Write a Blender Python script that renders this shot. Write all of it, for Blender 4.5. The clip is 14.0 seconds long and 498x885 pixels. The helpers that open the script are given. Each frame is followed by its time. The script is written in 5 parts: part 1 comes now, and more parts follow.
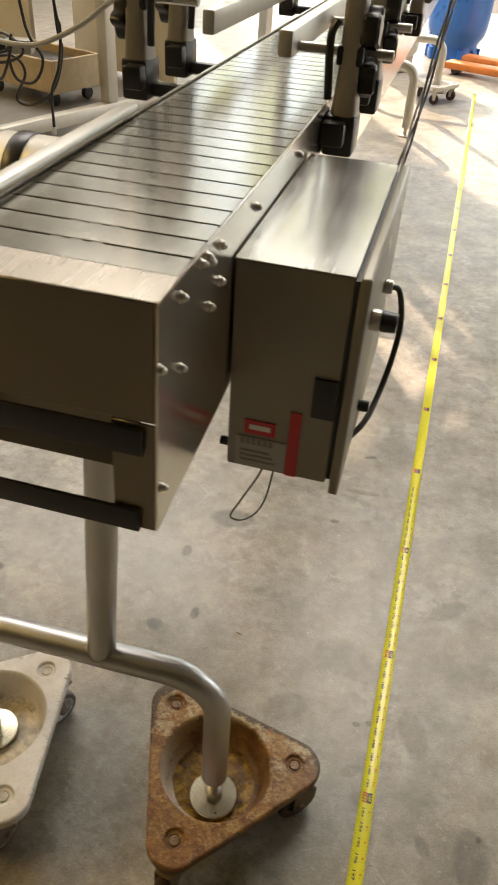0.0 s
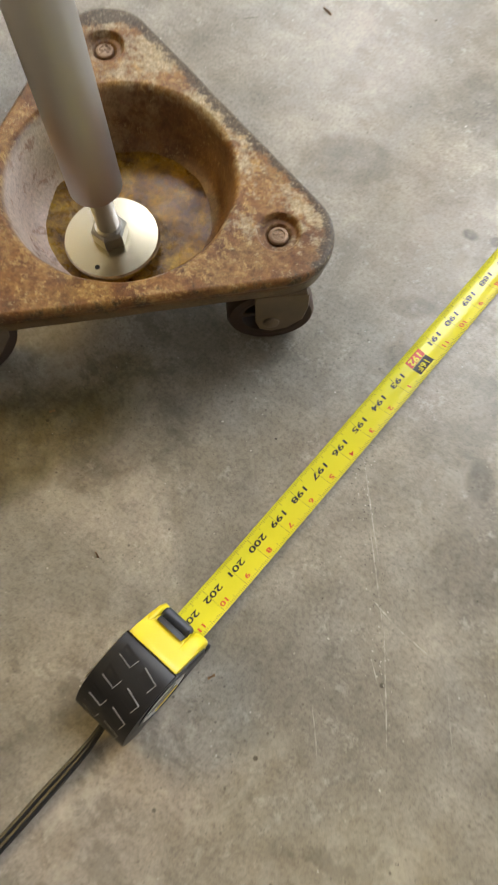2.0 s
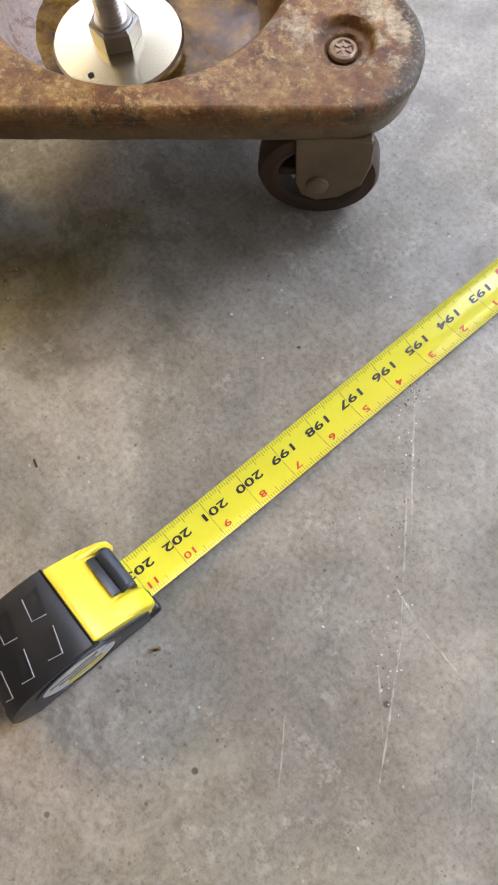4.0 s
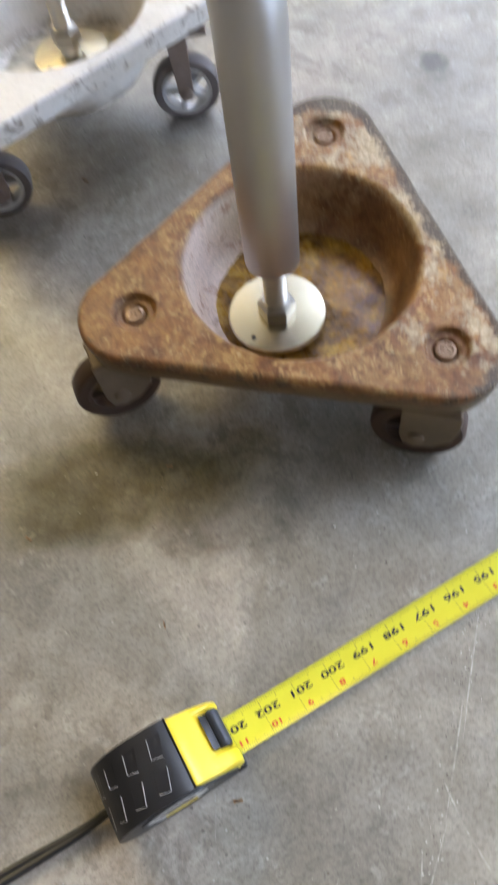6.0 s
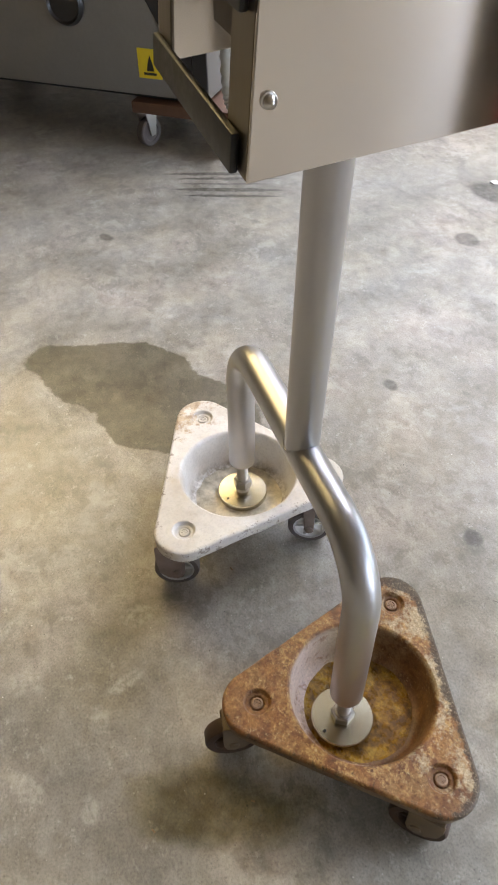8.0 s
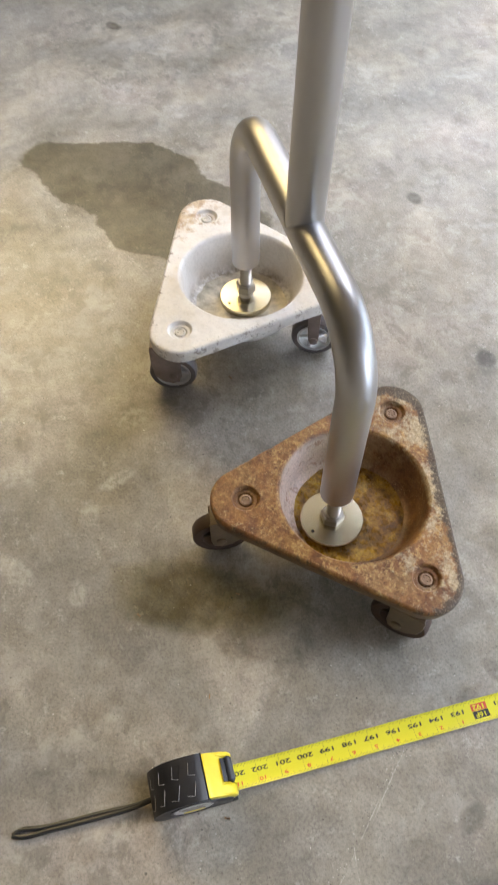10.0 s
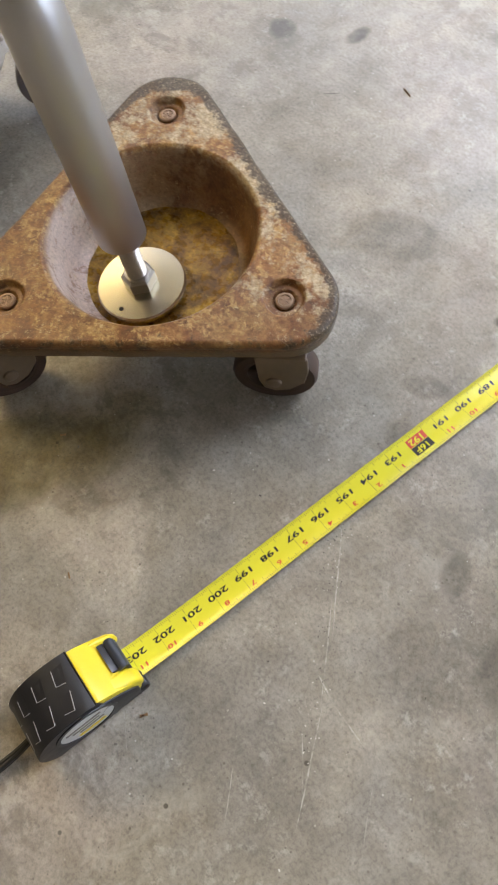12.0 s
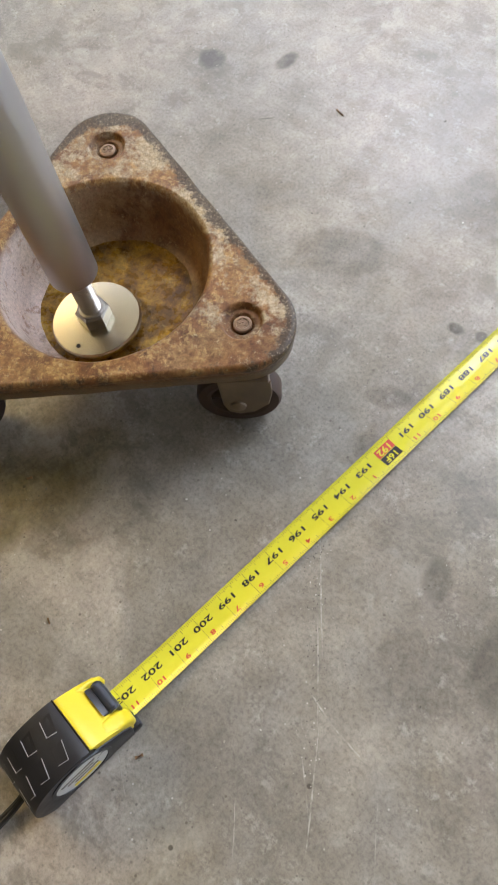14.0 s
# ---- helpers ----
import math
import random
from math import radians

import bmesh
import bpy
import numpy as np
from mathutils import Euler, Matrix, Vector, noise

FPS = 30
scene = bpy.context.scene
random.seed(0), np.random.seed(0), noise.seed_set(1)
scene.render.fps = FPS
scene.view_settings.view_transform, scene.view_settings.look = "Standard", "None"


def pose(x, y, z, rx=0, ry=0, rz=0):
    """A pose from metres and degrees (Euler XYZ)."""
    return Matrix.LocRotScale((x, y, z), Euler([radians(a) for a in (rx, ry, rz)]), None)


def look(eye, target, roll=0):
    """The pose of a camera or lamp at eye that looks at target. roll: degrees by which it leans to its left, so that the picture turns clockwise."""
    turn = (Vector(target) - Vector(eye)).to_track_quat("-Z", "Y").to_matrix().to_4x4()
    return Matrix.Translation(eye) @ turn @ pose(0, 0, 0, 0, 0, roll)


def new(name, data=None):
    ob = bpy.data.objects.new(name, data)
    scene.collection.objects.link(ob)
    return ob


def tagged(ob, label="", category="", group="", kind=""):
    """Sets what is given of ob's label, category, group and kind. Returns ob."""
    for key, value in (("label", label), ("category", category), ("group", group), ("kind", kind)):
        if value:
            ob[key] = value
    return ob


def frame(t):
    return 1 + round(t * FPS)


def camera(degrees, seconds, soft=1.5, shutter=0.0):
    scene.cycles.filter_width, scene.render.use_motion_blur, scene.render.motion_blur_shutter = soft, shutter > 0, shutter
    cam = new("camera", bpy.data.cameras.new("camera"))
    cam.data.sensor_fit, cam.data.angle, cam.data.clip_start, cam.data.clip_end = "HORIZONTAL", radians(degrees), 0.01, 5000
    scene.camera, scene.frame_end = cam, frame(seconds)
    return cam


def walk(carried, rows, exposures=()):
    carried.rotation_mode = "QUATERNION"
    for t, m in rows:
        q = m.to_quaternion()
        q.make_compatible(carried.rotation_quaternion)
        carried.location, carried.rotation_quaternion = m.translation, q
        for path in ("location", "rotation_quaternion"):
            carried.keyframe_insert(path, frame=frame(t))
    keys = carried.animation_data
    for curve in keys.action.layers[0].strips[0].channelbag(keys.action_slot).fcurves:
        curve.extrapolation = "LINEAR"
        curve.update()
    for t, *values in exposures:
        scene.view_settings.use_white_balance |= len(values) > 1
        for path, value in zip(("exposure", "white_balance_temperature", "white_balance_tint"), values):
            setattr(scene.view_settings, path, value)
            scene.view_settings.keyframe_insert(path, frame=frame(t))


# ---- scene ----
cam = camera(37.9, 14.0, 1.8, 0.3)
PATH = [
    (0, (-0.094, -0.367, 1.226), (-0.45, 1.173, 0.002), 3.9),
    (0.2, (-0.041, -0.346, 1.202), (-0.436, 1.183, -0.025), 4.2),
    (0.5, (0.016, -0.288, 1.141), (-0.565, 1.084, -0.193), 0.8),
    (0.7, (0.036, -0.254, 1.087), (-0.51, 0.974, -0.395), 1.7),
    (1, (0.078, -0.197, 0.968), (-0.428, 0.854, -0.657), 6.7),
    (1.5, (0.097, -0.079, 0.752), (-0.397, 0.583, -1.069), 1.2),
    (2, (0.074, -0.002, 0.548), (-0.384, 0.496, -1.334), -2.4),
    (2.5, (0.05, 0.034, 0.458), (-0.532, 0.445, -1.411), -4.2),
    (3, (0.074, 0.044, 0.409), (-0.457, 0.363, -1.492), -7.7),
    (3.2, (0.081, 0.044, 0.4), (-0.428, 0.333, -1.512), -10.5),
    (5.3, (0.081, 0.024, 0.393), (-0.37, 0.35, -1.528), -4.5),
    (5.5, (0.08, 0.024, 0.404), (-0.441, 0.352, -1.499), -6.6),
    (6, (0.074, 0.031, 0.514), (-0.812, 0.351, -1.25), -11.5),
    (6.5, (0.089, 0.016, 0.662), (-1.054, 0.424, -0.928), -7.1),
    (7, (0.091, -0.017, 0.813), (-1.226, 0.456, -0.615), -3.9),
    (7.2, (0.094, -0.027, 0.867), (-1.287, 0.45, -0.499), -3.3),
    (8.2, (0.114, -0.036, 0.928), (-1.235, 0.38, -0.5), 0.0),
    (9.3, (0.136, -0.034, 0.894), (-1.052, 0.297, -0.681), 1.4),
    (9.5, (0.139, -0.022, 0.886), (-1.029, 0.276, -0.71), 0.6),
    (10, (0.143, -0.017, 0.839), (-0.953, 0.274, -0.809), 0.1),
    (10.5, (0.127, -0.009, 0.737), (-0.86, 0.287, -0.977), -0.8),
    (11, (0.121, 0.016, 0.647), (-0.767, 0.311, -1.121), -3.3),
    (11.5, (0.137, 0.051, 0.588), (-0.702, 0.349, -1.203), -10.1),
    (12, (0.151, 0.079, 0.554), (-0.632, 0.412, -1.256), -15.6),
    (12.5, (0.143, 0.08, 0.533), (-0.604, 0.432, -1.288), -18.3),
    (13, (0.147, 0.076, 0.533), (-0.585, 0.451, -1.291), -17.3),
    (13.5, (0.146, 0.072, 0.537), (-0.587, 0.477, -1.279), -15.5),
    (14, (0.145, 0.074, 0.554), (-0.609, 0.53, -1.241), -13.6),
]
EXPOSURES = [(0.0, 1.64, 8700, 22), (0.5, 1.8, 9000, 24), (1.0, 2.0, 8900, 23), (1.5, 2.15, 9700, 23), (2.0, 2.35, 7350, 21), (2.4, 2.49, 7000, 24), (3.0, 2.6, 6300, 28), (5.5, 2.62, 6500, 26), (6.0, 2.62, 6100, 24), (6.5, 2.44, 6600, 22), (7.0, 2.44, 6650, 25), (9.5, 2.47, 6600, 24), (12.0, 2.46, 6700, 25), (14.0, 2.42, 6600, 25)]
walk(cam, [(t, look(eye, target, roll)) for t, eye, target, roll in PATH], EXPOSURES)

# ---- world, sun and openings ----
SUN_AZ = Vector((-0.47, 0.88, 0.0)).normalized()
SUN_EL = radians(30)
world = bpy.data.worlds.new("sky")
scene.world = world
world.use_nodes = True
wn = world.node_tree.nodes
sky = wn.new("ShaderNodeTexSky")
sky.sky_type = "NISHITA"
sky.sun_disc = False
sky.sun_elevation = SUN_EL
sky.sun_rotation = math.atan2(SUN_AZ.x, SUN_AZ.y)
world.node_tree.links.new(sky.outputs[0], wn["Background"].inputs[0])
wn["Background"].inputs[1].default_value = 0.12

sun_data = bpy.data.lights.new("sun", "SUN")
sun_data.energy = 4.0
sun_data.angle = radians(0.6)
sun_data.color = (1.0, 0.95, 0.88)
sun = new("sun", sun_data)
to_sun = SUN_AZ * math.cos(SUN_EL) + Vector((0, 0, math.sin(SUN_EL)))
sun.matrix_world = look((0, 0, 20), Vector((0, 0, 20)) - to_sun)


def opening_light(name, eye, target, sx, sy, watts, colour):
    """Daylight that comes in through an opening of the hall."""
    data = bpy.data.lights.new(name, "AREA")
    data.shape, data.size, data.size_y = "RECTANGLE", sx, sy
    data.energy, data.color = watts, colour
    ob = new(name, data)
    ob.matrix_world = look(eye, target)
    return ob


opening_light("daylight_west_windows", (-6.9, -0.8, 5.4), (0, -0.2, 0.4), 5.0, 2.2, 88, (1.0, 0.82, 0.36))
opening_light("daylight_clear_windows", (-6.9, 4.4, 4.8), (0, 2.2, 0.2), 5.0, 3.2, 42, (0.8, 0.9, 1.0))
opening_light("daylight_east_door", (5.9, 6.4, 2.3), (-0.3, 0.6, 0.1), 4.4, 4.0, 38, (0.7, 0.86, 1.0))
opening_light("daylight_roof_light", (-1.6, 6.4, 6.9), (-1.6, 6.4, 0), 7.4, 4.6, 340, (0.76, 0.9, 1.0))

# ---- materials ----
def material(name, base, rough=0.5, metal=0.0):
    m = bpy.data.materials.new(name)
    m.use_nodes = True
    b = m.node_tree.nodes["Principled BSDF"]
    b.inputs["Base Color"].default_value = (*base, 1)
    b.inputs["Roughness"].default_value = rough
    b.inputs["Metallic"].default_value = metal
    return m


class Net:
    """Short names for the nodes of one material."""

    def __init__(self, m):
        self.m, self.nt = m, m.node_tree
        self.bsdf = self.nt.nodes["Principled BSDF"]
        self.geo = self.nt.nodes.new("ShaderNodeTexCoord").outputs["Object"]

    def node(self, kind, **values):
        n = self.nt.nodes.new(kind)
        for key, value in values.items():
            n.inputs[key].default_value = value
        return n

    def link(self, a, b):
        self.nt.links.new(a, b)

    def noise(self, scale, detail=4, rough=0.55, vector=None, distortion=0.0):
        n = self.node("ShaderNodeTexNoise", Scale=scale, Detail=detail, Roughness=rough, Distortion=distortion)
        self.link(vector or self.geo, n.inputs["Vector"])
        return n.outputs["Fac"]

    def stretch(self, sx, sy, sz):
        n = self.node("ShaderNodeMapping")
        n.inputs["Scale"].default_value = (sx, sy, sz)
        self.link(self.geo, n.inputs["Vector"])
        return n.outputs["Vector"]

    def ramp(self, fac, *stops):
        n = self.nt.nodes.new("ShaderNodeValToRGB")
        e = n.color_ramp.elements
        while len(e) < len(stops):
            e.new(0.5)
        for el, (at, c) in zip(e, stops):
            el.position = at
            el.color = (*c, 1) if isinstance(c, tuple) else (c, c, c, 1)
        self.link(fac, n.inputs["Fac"])
        return n.outputs["Color"]

    def mix(self, fac, a, b, blend="MIX"):
        n = self.nt.nodes.new("ShaderNodeMix")
        n.data_type, n.blend_type = "RGBA", blend
        for sock, v in ((n.inputs["Factor"], fac), (n.inputs["A"], a), (n.inputs["B"], b)):
            if isinstance(v, (int, float)):
                sock.default_value = v
            elif isinstance(v, tuple):
                sock.default_value = (*v, 1)
            else:
                self.link(v, sock)
        return n.outputs["Result"]

    def math(self, op, a, b=0.0, c=0.0):
        n = self.nt.nodes.new("ShaderNodeMath")
        n.operation = op
        for sock, v in zip(n.inputs, (a, b, c)):
            if isinstance(v, (int, float)):
                sock.default_value = v
            else:
                self.link(v, sock)
        return n.outputs[0]

    def colour(self, c):
        self.link(c, self.bsdf.inputs["Base Color"])

    def rough(self, c):
        self.link(c, self.bsdf.inputs["Roughness"])

    def bump(self, height, strength, distance=0.001):
        n = self.node("ShaderNodeBump", Strength=strength, Distance=distance)
        self.link(height, n.inputs["Height"])
        self.link(n.outputs["Normal"], self.bsdf.inputs["Normal"])


# x, y, half length, half width, angle, darkness (minus: paler)
STAINS_AND_SHADING = [
    (-0.408, 0.873, 0.055, 0.03, 10, 0.5), (-0.477, 0.737, 0.012, 0.02, 0, 0.6), (-0.473, 0.52, 0.019, 0.016, 0, 0.55),
    (-0.403, 0.572, 0.011, 0.018, 0, 0.65), (-0.168, 0.942, 0.012, 0.008, 0, 0.6), (-0.117, 1.221, 0.02, 0.007, 20, 0.6),
    (-0.118, 1.07, 0.045, 0.009, 5, 0.4), (-0.036, 0.421, 0.008, 0.006, 0, 0.7), (-0.014, 0.427, 0.006, 0.006, 0, 0.6),
    (-0.862, 0.562, 0.02, 0.014, 0, 0.6), (-1.63, 0.126, 0.025, 0.015, 30, 0.5), (-1.52, 1.21, 0.09, 0.055, 30, 0.62),
    (-1.325, 0.998, 0.035, 0.03, 0, 0.5), (-2.3, 1.41, 0.1, 0.05, 20, 0.4), (-0.17, 0.415, 0.045, 0.03, 30, 0.28),
    (0.068, 0.432, 0.025, 0.05, 20, 0.3), (0.18, 0.235, 0.03, 0.05, 0, 0.3), (-0.088, 0.557, 0.06, 0.045, 0, 0.2),
    (0.19, 0.272, 0.006, 0.007, 0, 0.7), (0.115, 0.744, 0.05, 0.02, 40, 0.3),
    (-1.9, 0.5, 0.16, 0.010, 72, 0.6), (-1.86, 0.52, 0.15, 0.008, 72, 0.6), (-1.79, 0.5, 0.16, 0.012, 70, 0.62), (-1.75, 0.5, 0.14, 0.008, 70, 0.6), (-1.8, 0.51, 0.16, 0.06, 70, 0.16), (-1.83, 0.5, 0.13, 0.006, 71, 0.5),
    (0.104, 0.105, 0.014, 0.0007, -10, -0.55), (0.133, 0.102, 0.015, 0.0007, -2, -0.4), (0.085, 0.121, 0.037, 0.0006, -46, -0.3), (0.137, 0.062, 0.042, 0.0006, -52, -0.32),
    (0.131, 0.061, 0.021, 0.0006, -39, -0.3), (0.047, 0.164, 0.043, 0.0006, -45, -0.3), (0.184, 0.075, 0.030, 0.0005, -50, -0.18), (0.117, 0.007, 0.022, 0.0005, -46, -0.25), (0.037, -0.028, 0.021, 0.0005, -28, -0.18),
    (-0.355, 0.494, 0.010, 0.0009, 45, 0.9), (0.101, 0.235, 0.012, 0.02, 30, 0.35), (-0.032, 0.328, 0.022, 0.012, 40, 0.3), (0.04, -0.036, 0.02, 0.012, 60, 0.16), (0.133, 0.063, 0.002, 0.002, 0, 0.6), (0.095, -0.032, 0.002, 0.002, 0, 0.6),
    # pale patches that paint the sheen of window light on the floor
    (-0.40, -0.06, 0.012, 0.03, 20, -0.3), (-0.36, -0.10, 0.02, 0.014, 0, -0.25), (-0.3, -0.2, 0.03, 0.016, 40, -0.25), (-0.5, -0.02, 0.02, 0.03, 10, -0.22), (-0.25, -0.13, 0.018, 0.012, 0, -0.25), (-0.44, -0.19, 0.03, 0.02, 70, -0.2),
    # shade by the rusty dolly, painted as two darker patches
    (-0.21, 0.0, 0.05, 0.06, 0, 0.22), (-0.14, 0.085, 0.06, 0.035, 60, 0.25),
]


# water that has not dried yet
WET = [(-1.01, 0.085, 0.265, 0.098, 46, 1), (-0.94, 0.12, 0.14, 0.12, 46, 1), (-1.05, 0.075, 0.14, 0.108, 46, 1)]
# old oil that has soaked in, with the dollies' floor shade painted in
SOAKED_AND_SHADE = [(-0.203, 0.022, 0.115, 0.052, 66, 0.95), (-0.18, 0.1, 0.055, 0.028, 75, 0.75), (-0.235, -0.05, 0.05, 0.03, 40, 0.55)]
OIL_AND_SHADE = [(-0.19, 0.03, 0.15, 0.085, 60, 0.35), (-0.15, 0.08, 0.08, 0.06, 60, 0.3), (-0.78, -0.13, 0.26, 0.1, 12, 0.2),
       (-0.42, -0.08, 0.1, 0.05, 0, 0.35), (0.16, 0.3, 0.12, 0.1, 30, 0.3), (0.12, 0.62, 0.16, 0.1, 40, 0.4),
       (0.2, 0.42, 0.1, 0.07, 70, 0.3), (0.2, -0.05, 0.16, 0.12, 20, 0.35), (-1.0, -0.15, 0.14, 0.05, 0, 0.35)]


def blot(n, vec, x, y, a, b, turn, inner, outer, top):
    """1 within an ellipse on the floor, 0 outside it."""
    mp = n.node("ShaderNodeMapping")
    mp.vector_type = "TEXTURE"
    mp.inputs["Location"].default_value = (x, y, 0)
    mp.inputs["Rotation"].default_value = (0, 0, radians(turn))
    mp.inputs["Scale"].default_value = (a, b, 1)
    n.link(vec, mp.inputs["Vector"])
    flat = n.nt.nodes.new("ShaderNodeVectorMath")
    flat.operation = "MULTIPLY"
    n.link(mp.outputs[0], flat.inputs[0])
    flat.inputs[1].default_value = (1, 1, 0)
    d = n.nt.nodes.new("ShaderNodeVectorMath")
    d.operation = "LENGTH"
    n.link(flat.outputs[0], d.inputs[0])
    r = n.nt.nodes.new("ShaderNodeMapRange")
    r.interpolation_type = "SMOOTHSTEP"
    for sock, v in (("From Min", outer), ("From Max", inner), ("To Min", 0.0), ("To Max", top)):
        r.inputs[sock].default_value = v
    n.link(d.outputs["Value"], r.inputs["Value"])
    return r.outputs[0]


def concrete():
    m = material("concrete", (0.36, 0.34, 0.3), 0.55)
    n = Net(m)
    big, mid = n.noise(1.7, 6, 0.6), n.noise(8, 9, 0.62, distortion=0.15)
    small, grain = n.noise(42, 10, 0.74), n.noise(300, 5, 0.7)
    t = n.math("ADD", n.math("MULTIPLY", mid, 0.55), n.math("MULTIPLY", small, 0.45))
    base = n.ramp(t, (0.37, (0.235, 0.219, 0.192)), (0.455, (0.33, 0.309, 0.275)), (0.51, (0.375, 0.349, 0.31)), (0.56, (0.425, 0.397, 0.355)), (0.66, (0.52, 0.492, 0.446)))
    base = n.mix(0.75, base, n.ramp(big, (0.32, (0.74, 0.71, 0.64)), (0.5, (0.9, 0.89, 0.86)), (0.68, (1.0, 1.0, 1.0))), "MULTIPLY")
    base = n.mix(0.68, base, n.ramp(grain, (0.33, 0.52), (0.5, 0.92), (0.66, 1.12)), "MULTIPLY")
    base = n.mix(0.5, base, n.ramp(n.noise(760, 3, 0.75), (0.3, 0.8), (0.5, 1.0), (0.7, 1.15)), "MULTIPLY")
    # cloudy finish a hand wide
    base = n.mix(0.8, base, n.ramp(n.noise(6.5, 9, 0.6, distortion=0.35), (0.36, (0.74, 0.73, 0.71)), (0.5, (0.98, 0.98, 0.99)), (0.64, (1.1, 1.1, 1.1))), "MULTIPLY")
    # cool and greenish trowel patches
    base = n.mix(0.8, base, n.ramp(n.noise(4.5, 5, 0.6, distortion=0.4), (0.38, (0.92, 0.94, 0.96)), (0.5, (0.98, 0.975, 0.93)), (0.62, (1.04, 1.0, 1.0))), "MULTIPLY")
    # pale scuffs and dark rubbed marks with hard edges
    pale = n.math("MULTIPLY", n.ramp(n.noise(15, 10, 0.7, distortion=0.5), (0.52, 0.0), (0.6, 0.5)), n.ramp(n.noise(3.4, 4), (0.46, 0.0), (0.6, 1.0)))
    base = n.mix(pale, base, (0.5, 0.485, 0.44))
    rub = n.math("MULTIPLY", n.ramp(n.noise(19, 10, 0.72, n.stretch(1.0, 1.3, 1.0), 0.2), (0.42, 0.5), (0.485, 0.0)), n.ramp(n.noise(4.1, 4, 0.5, n.stretch(1.1, 0.9, 1.0)), (0.44, 0.0), (0.58, 1.0)))
    base = n.mix(rub, base, (0.15, 0.14, 0.115))
    # laitance left in small crumbly islands
    crumb = n.ramp(n.noise(75, 8, 0.72), (0.55, 0.0), (0.66, 0.42))
    base = n.mix(n.math("MULTIPLY", crumb, n.ramp(n.noise(11, 4), (0.47, 0.0), (0.58, 1.0))), base, (0.58, 0.565, 0.52))
    smudge = n.math("MULTIPLY", n.ramp(n.noise(20, 6, 0.62), (0.34, 0.5), (0.5, 0.0)), n.ramp(n.noise(6, 4), (0.42, 0.0), (0.58, 1.0)))
    base = n.mix(smudge, base, n.mix(1.0, base, (0.58, 0.53, 0.45), "MULTIPLY"))
    tint = n.ramp(n.noise(3.2, 6, 0.65), (0.46, 0.0), (0.64, 0.42))
    base = n.mix(tint, base, n.mix(1.0, base, (0.9, 0.8, 0.63), "MULTIPLY"))
    # dark pits and pale grains, few and small
    for scale, size, lo, c in ((46.0, 0.085, 0.87, (0.1, 0.09, 0.075)), (120.0, 0.15, 0.67, (0.12, 0.105, 0.085)), (260.0, 0.22, 0.65, (0.15, 0.135, 0.11)), (150.0, 0.14, 0.9, (0.66, 0.64, 0.58))):
        vor = n.node("ShaderNodeTexVoronoi", Scale=scale)
        n.link(n.geo, vor.inputs["Vector"])
        pick = n.node("ShaderNodeSeparateColor")
        n.link(vor.outputs["Color"], pick.inputs[0])
        dot = n.ramp(vor.outputs["Distance"], (size * 0.6, 1.0), (size, 0.0))
        few = n.math("MULTIPLY", n.ramp(pick.outputs[0], (lo, 0.0), (lo + 0.03, 0.8)), n.ramp(n.noise(scale * 0.12, 4, 0.6), (0.46, 0.1), (0.58, 1.0)))
        base = n.mix(n.math("MULTIPLY", dot, few), base, c)
    warp = n.node("ShaderNodeTexNoise", Scale=26.0, Detail=5.0, Roughness=0.65)
    n.link(n.geo, warp.inputs["Vector"])
    ragged = n.mix(0.012, n.geo, warp.outputs["Color"], "ADD")
    scratchy = n.mix(0.003, n.geo, warp.outputs["Color"], "ADD")
    wave = n.node("ShaderNodeTexNoise", Scale=13.0, Detail=6.0, Roughness=0.6)
    n.link(n.geo, wave.inputs["Vector"])
    shore = n.mix(0.06, n.geo, wave.outputs["Color"], "ADD")
    dark = light = oil_shade = wet = None
    for x, y, a, b, turn, strength in STAINS_AND_SHADING:
        hair = min(a, b) <= 0.002
        soft = 0.8 if max(a, b) > 0.03 else 0.6
        v = blot(n, scratchy if hair else ragged, x + (0.0015 if hair else 0.006), y + (0.0015 if hair else 0.006), a, b, turn, soft, 1.15, min(0.92, abs(strength) * 1.45))
        if strength > 0:
            dark = v if dark is None else n.math("MAXIMUM", dark, v)
        else:
            light = v if light is None else n.math("MAXIMUM", light, v)
    # oily patches that also carry painted shade beside the dollies
    for x, y, a, b, turn, strength in OIL_AND_SHADE:
        v = blot(n, ragged, x + 0.006, y + 0.006, a, b, turn, 0.1, 1.35, strength)
        oil_shade = v if oil_shade is None else n.math("MAXIMUM", oil_shade, v)
    for x, y, a, b, turn, strength in SOAKED_AND_SHADE:
        oil_shade = n.math("MAXIMUM", oil_shade, blot(n, shore, x + 0.03, y + 0.03, a, b, turn, 0.6, 1.25, strength))
    for x, y, a, b, turn, strength in WET:
        v = blot(n, shore, x + 0.03, y + 0.03, a, b, turn, 0.98, 1.04, strength)
        wet = v if wet is None else n.math("MAXIMUM", wet, v)
    oil_shade = n.math("MULTIPLY", oil_shade, n.ramp(n.noise(18, 6, 0.7), (0.3, 0.55), (0.6, 1.0)))
    base = n.mix(oil_shade, base, n.mix(1.0, base, (0.42, 0.36, 0.16), "MULTIPLY"))
    worn = n.math("MULTIPLY", dark, n.ramp(n.noise(60, 4), (0.25, 0.55), (0.6, 1.0)))
    base = n.mix(worn, base, n.mix(1.0, base, (0.2, 0.185, 0.15), "MULTIPLY"))
    base = n.mix(wet, base, n.mix(1.0, base, (0.42, 0.40, 0.33), "MULTIPLY"))
    light = n.math("MULTIPLY", light, n.ramp(n.noise(95, 7, 0.72), (0.44, 0.15), (0.56, 1.0)))
    base = n.mix(light, base, (0.62, 0.6, 0.54))
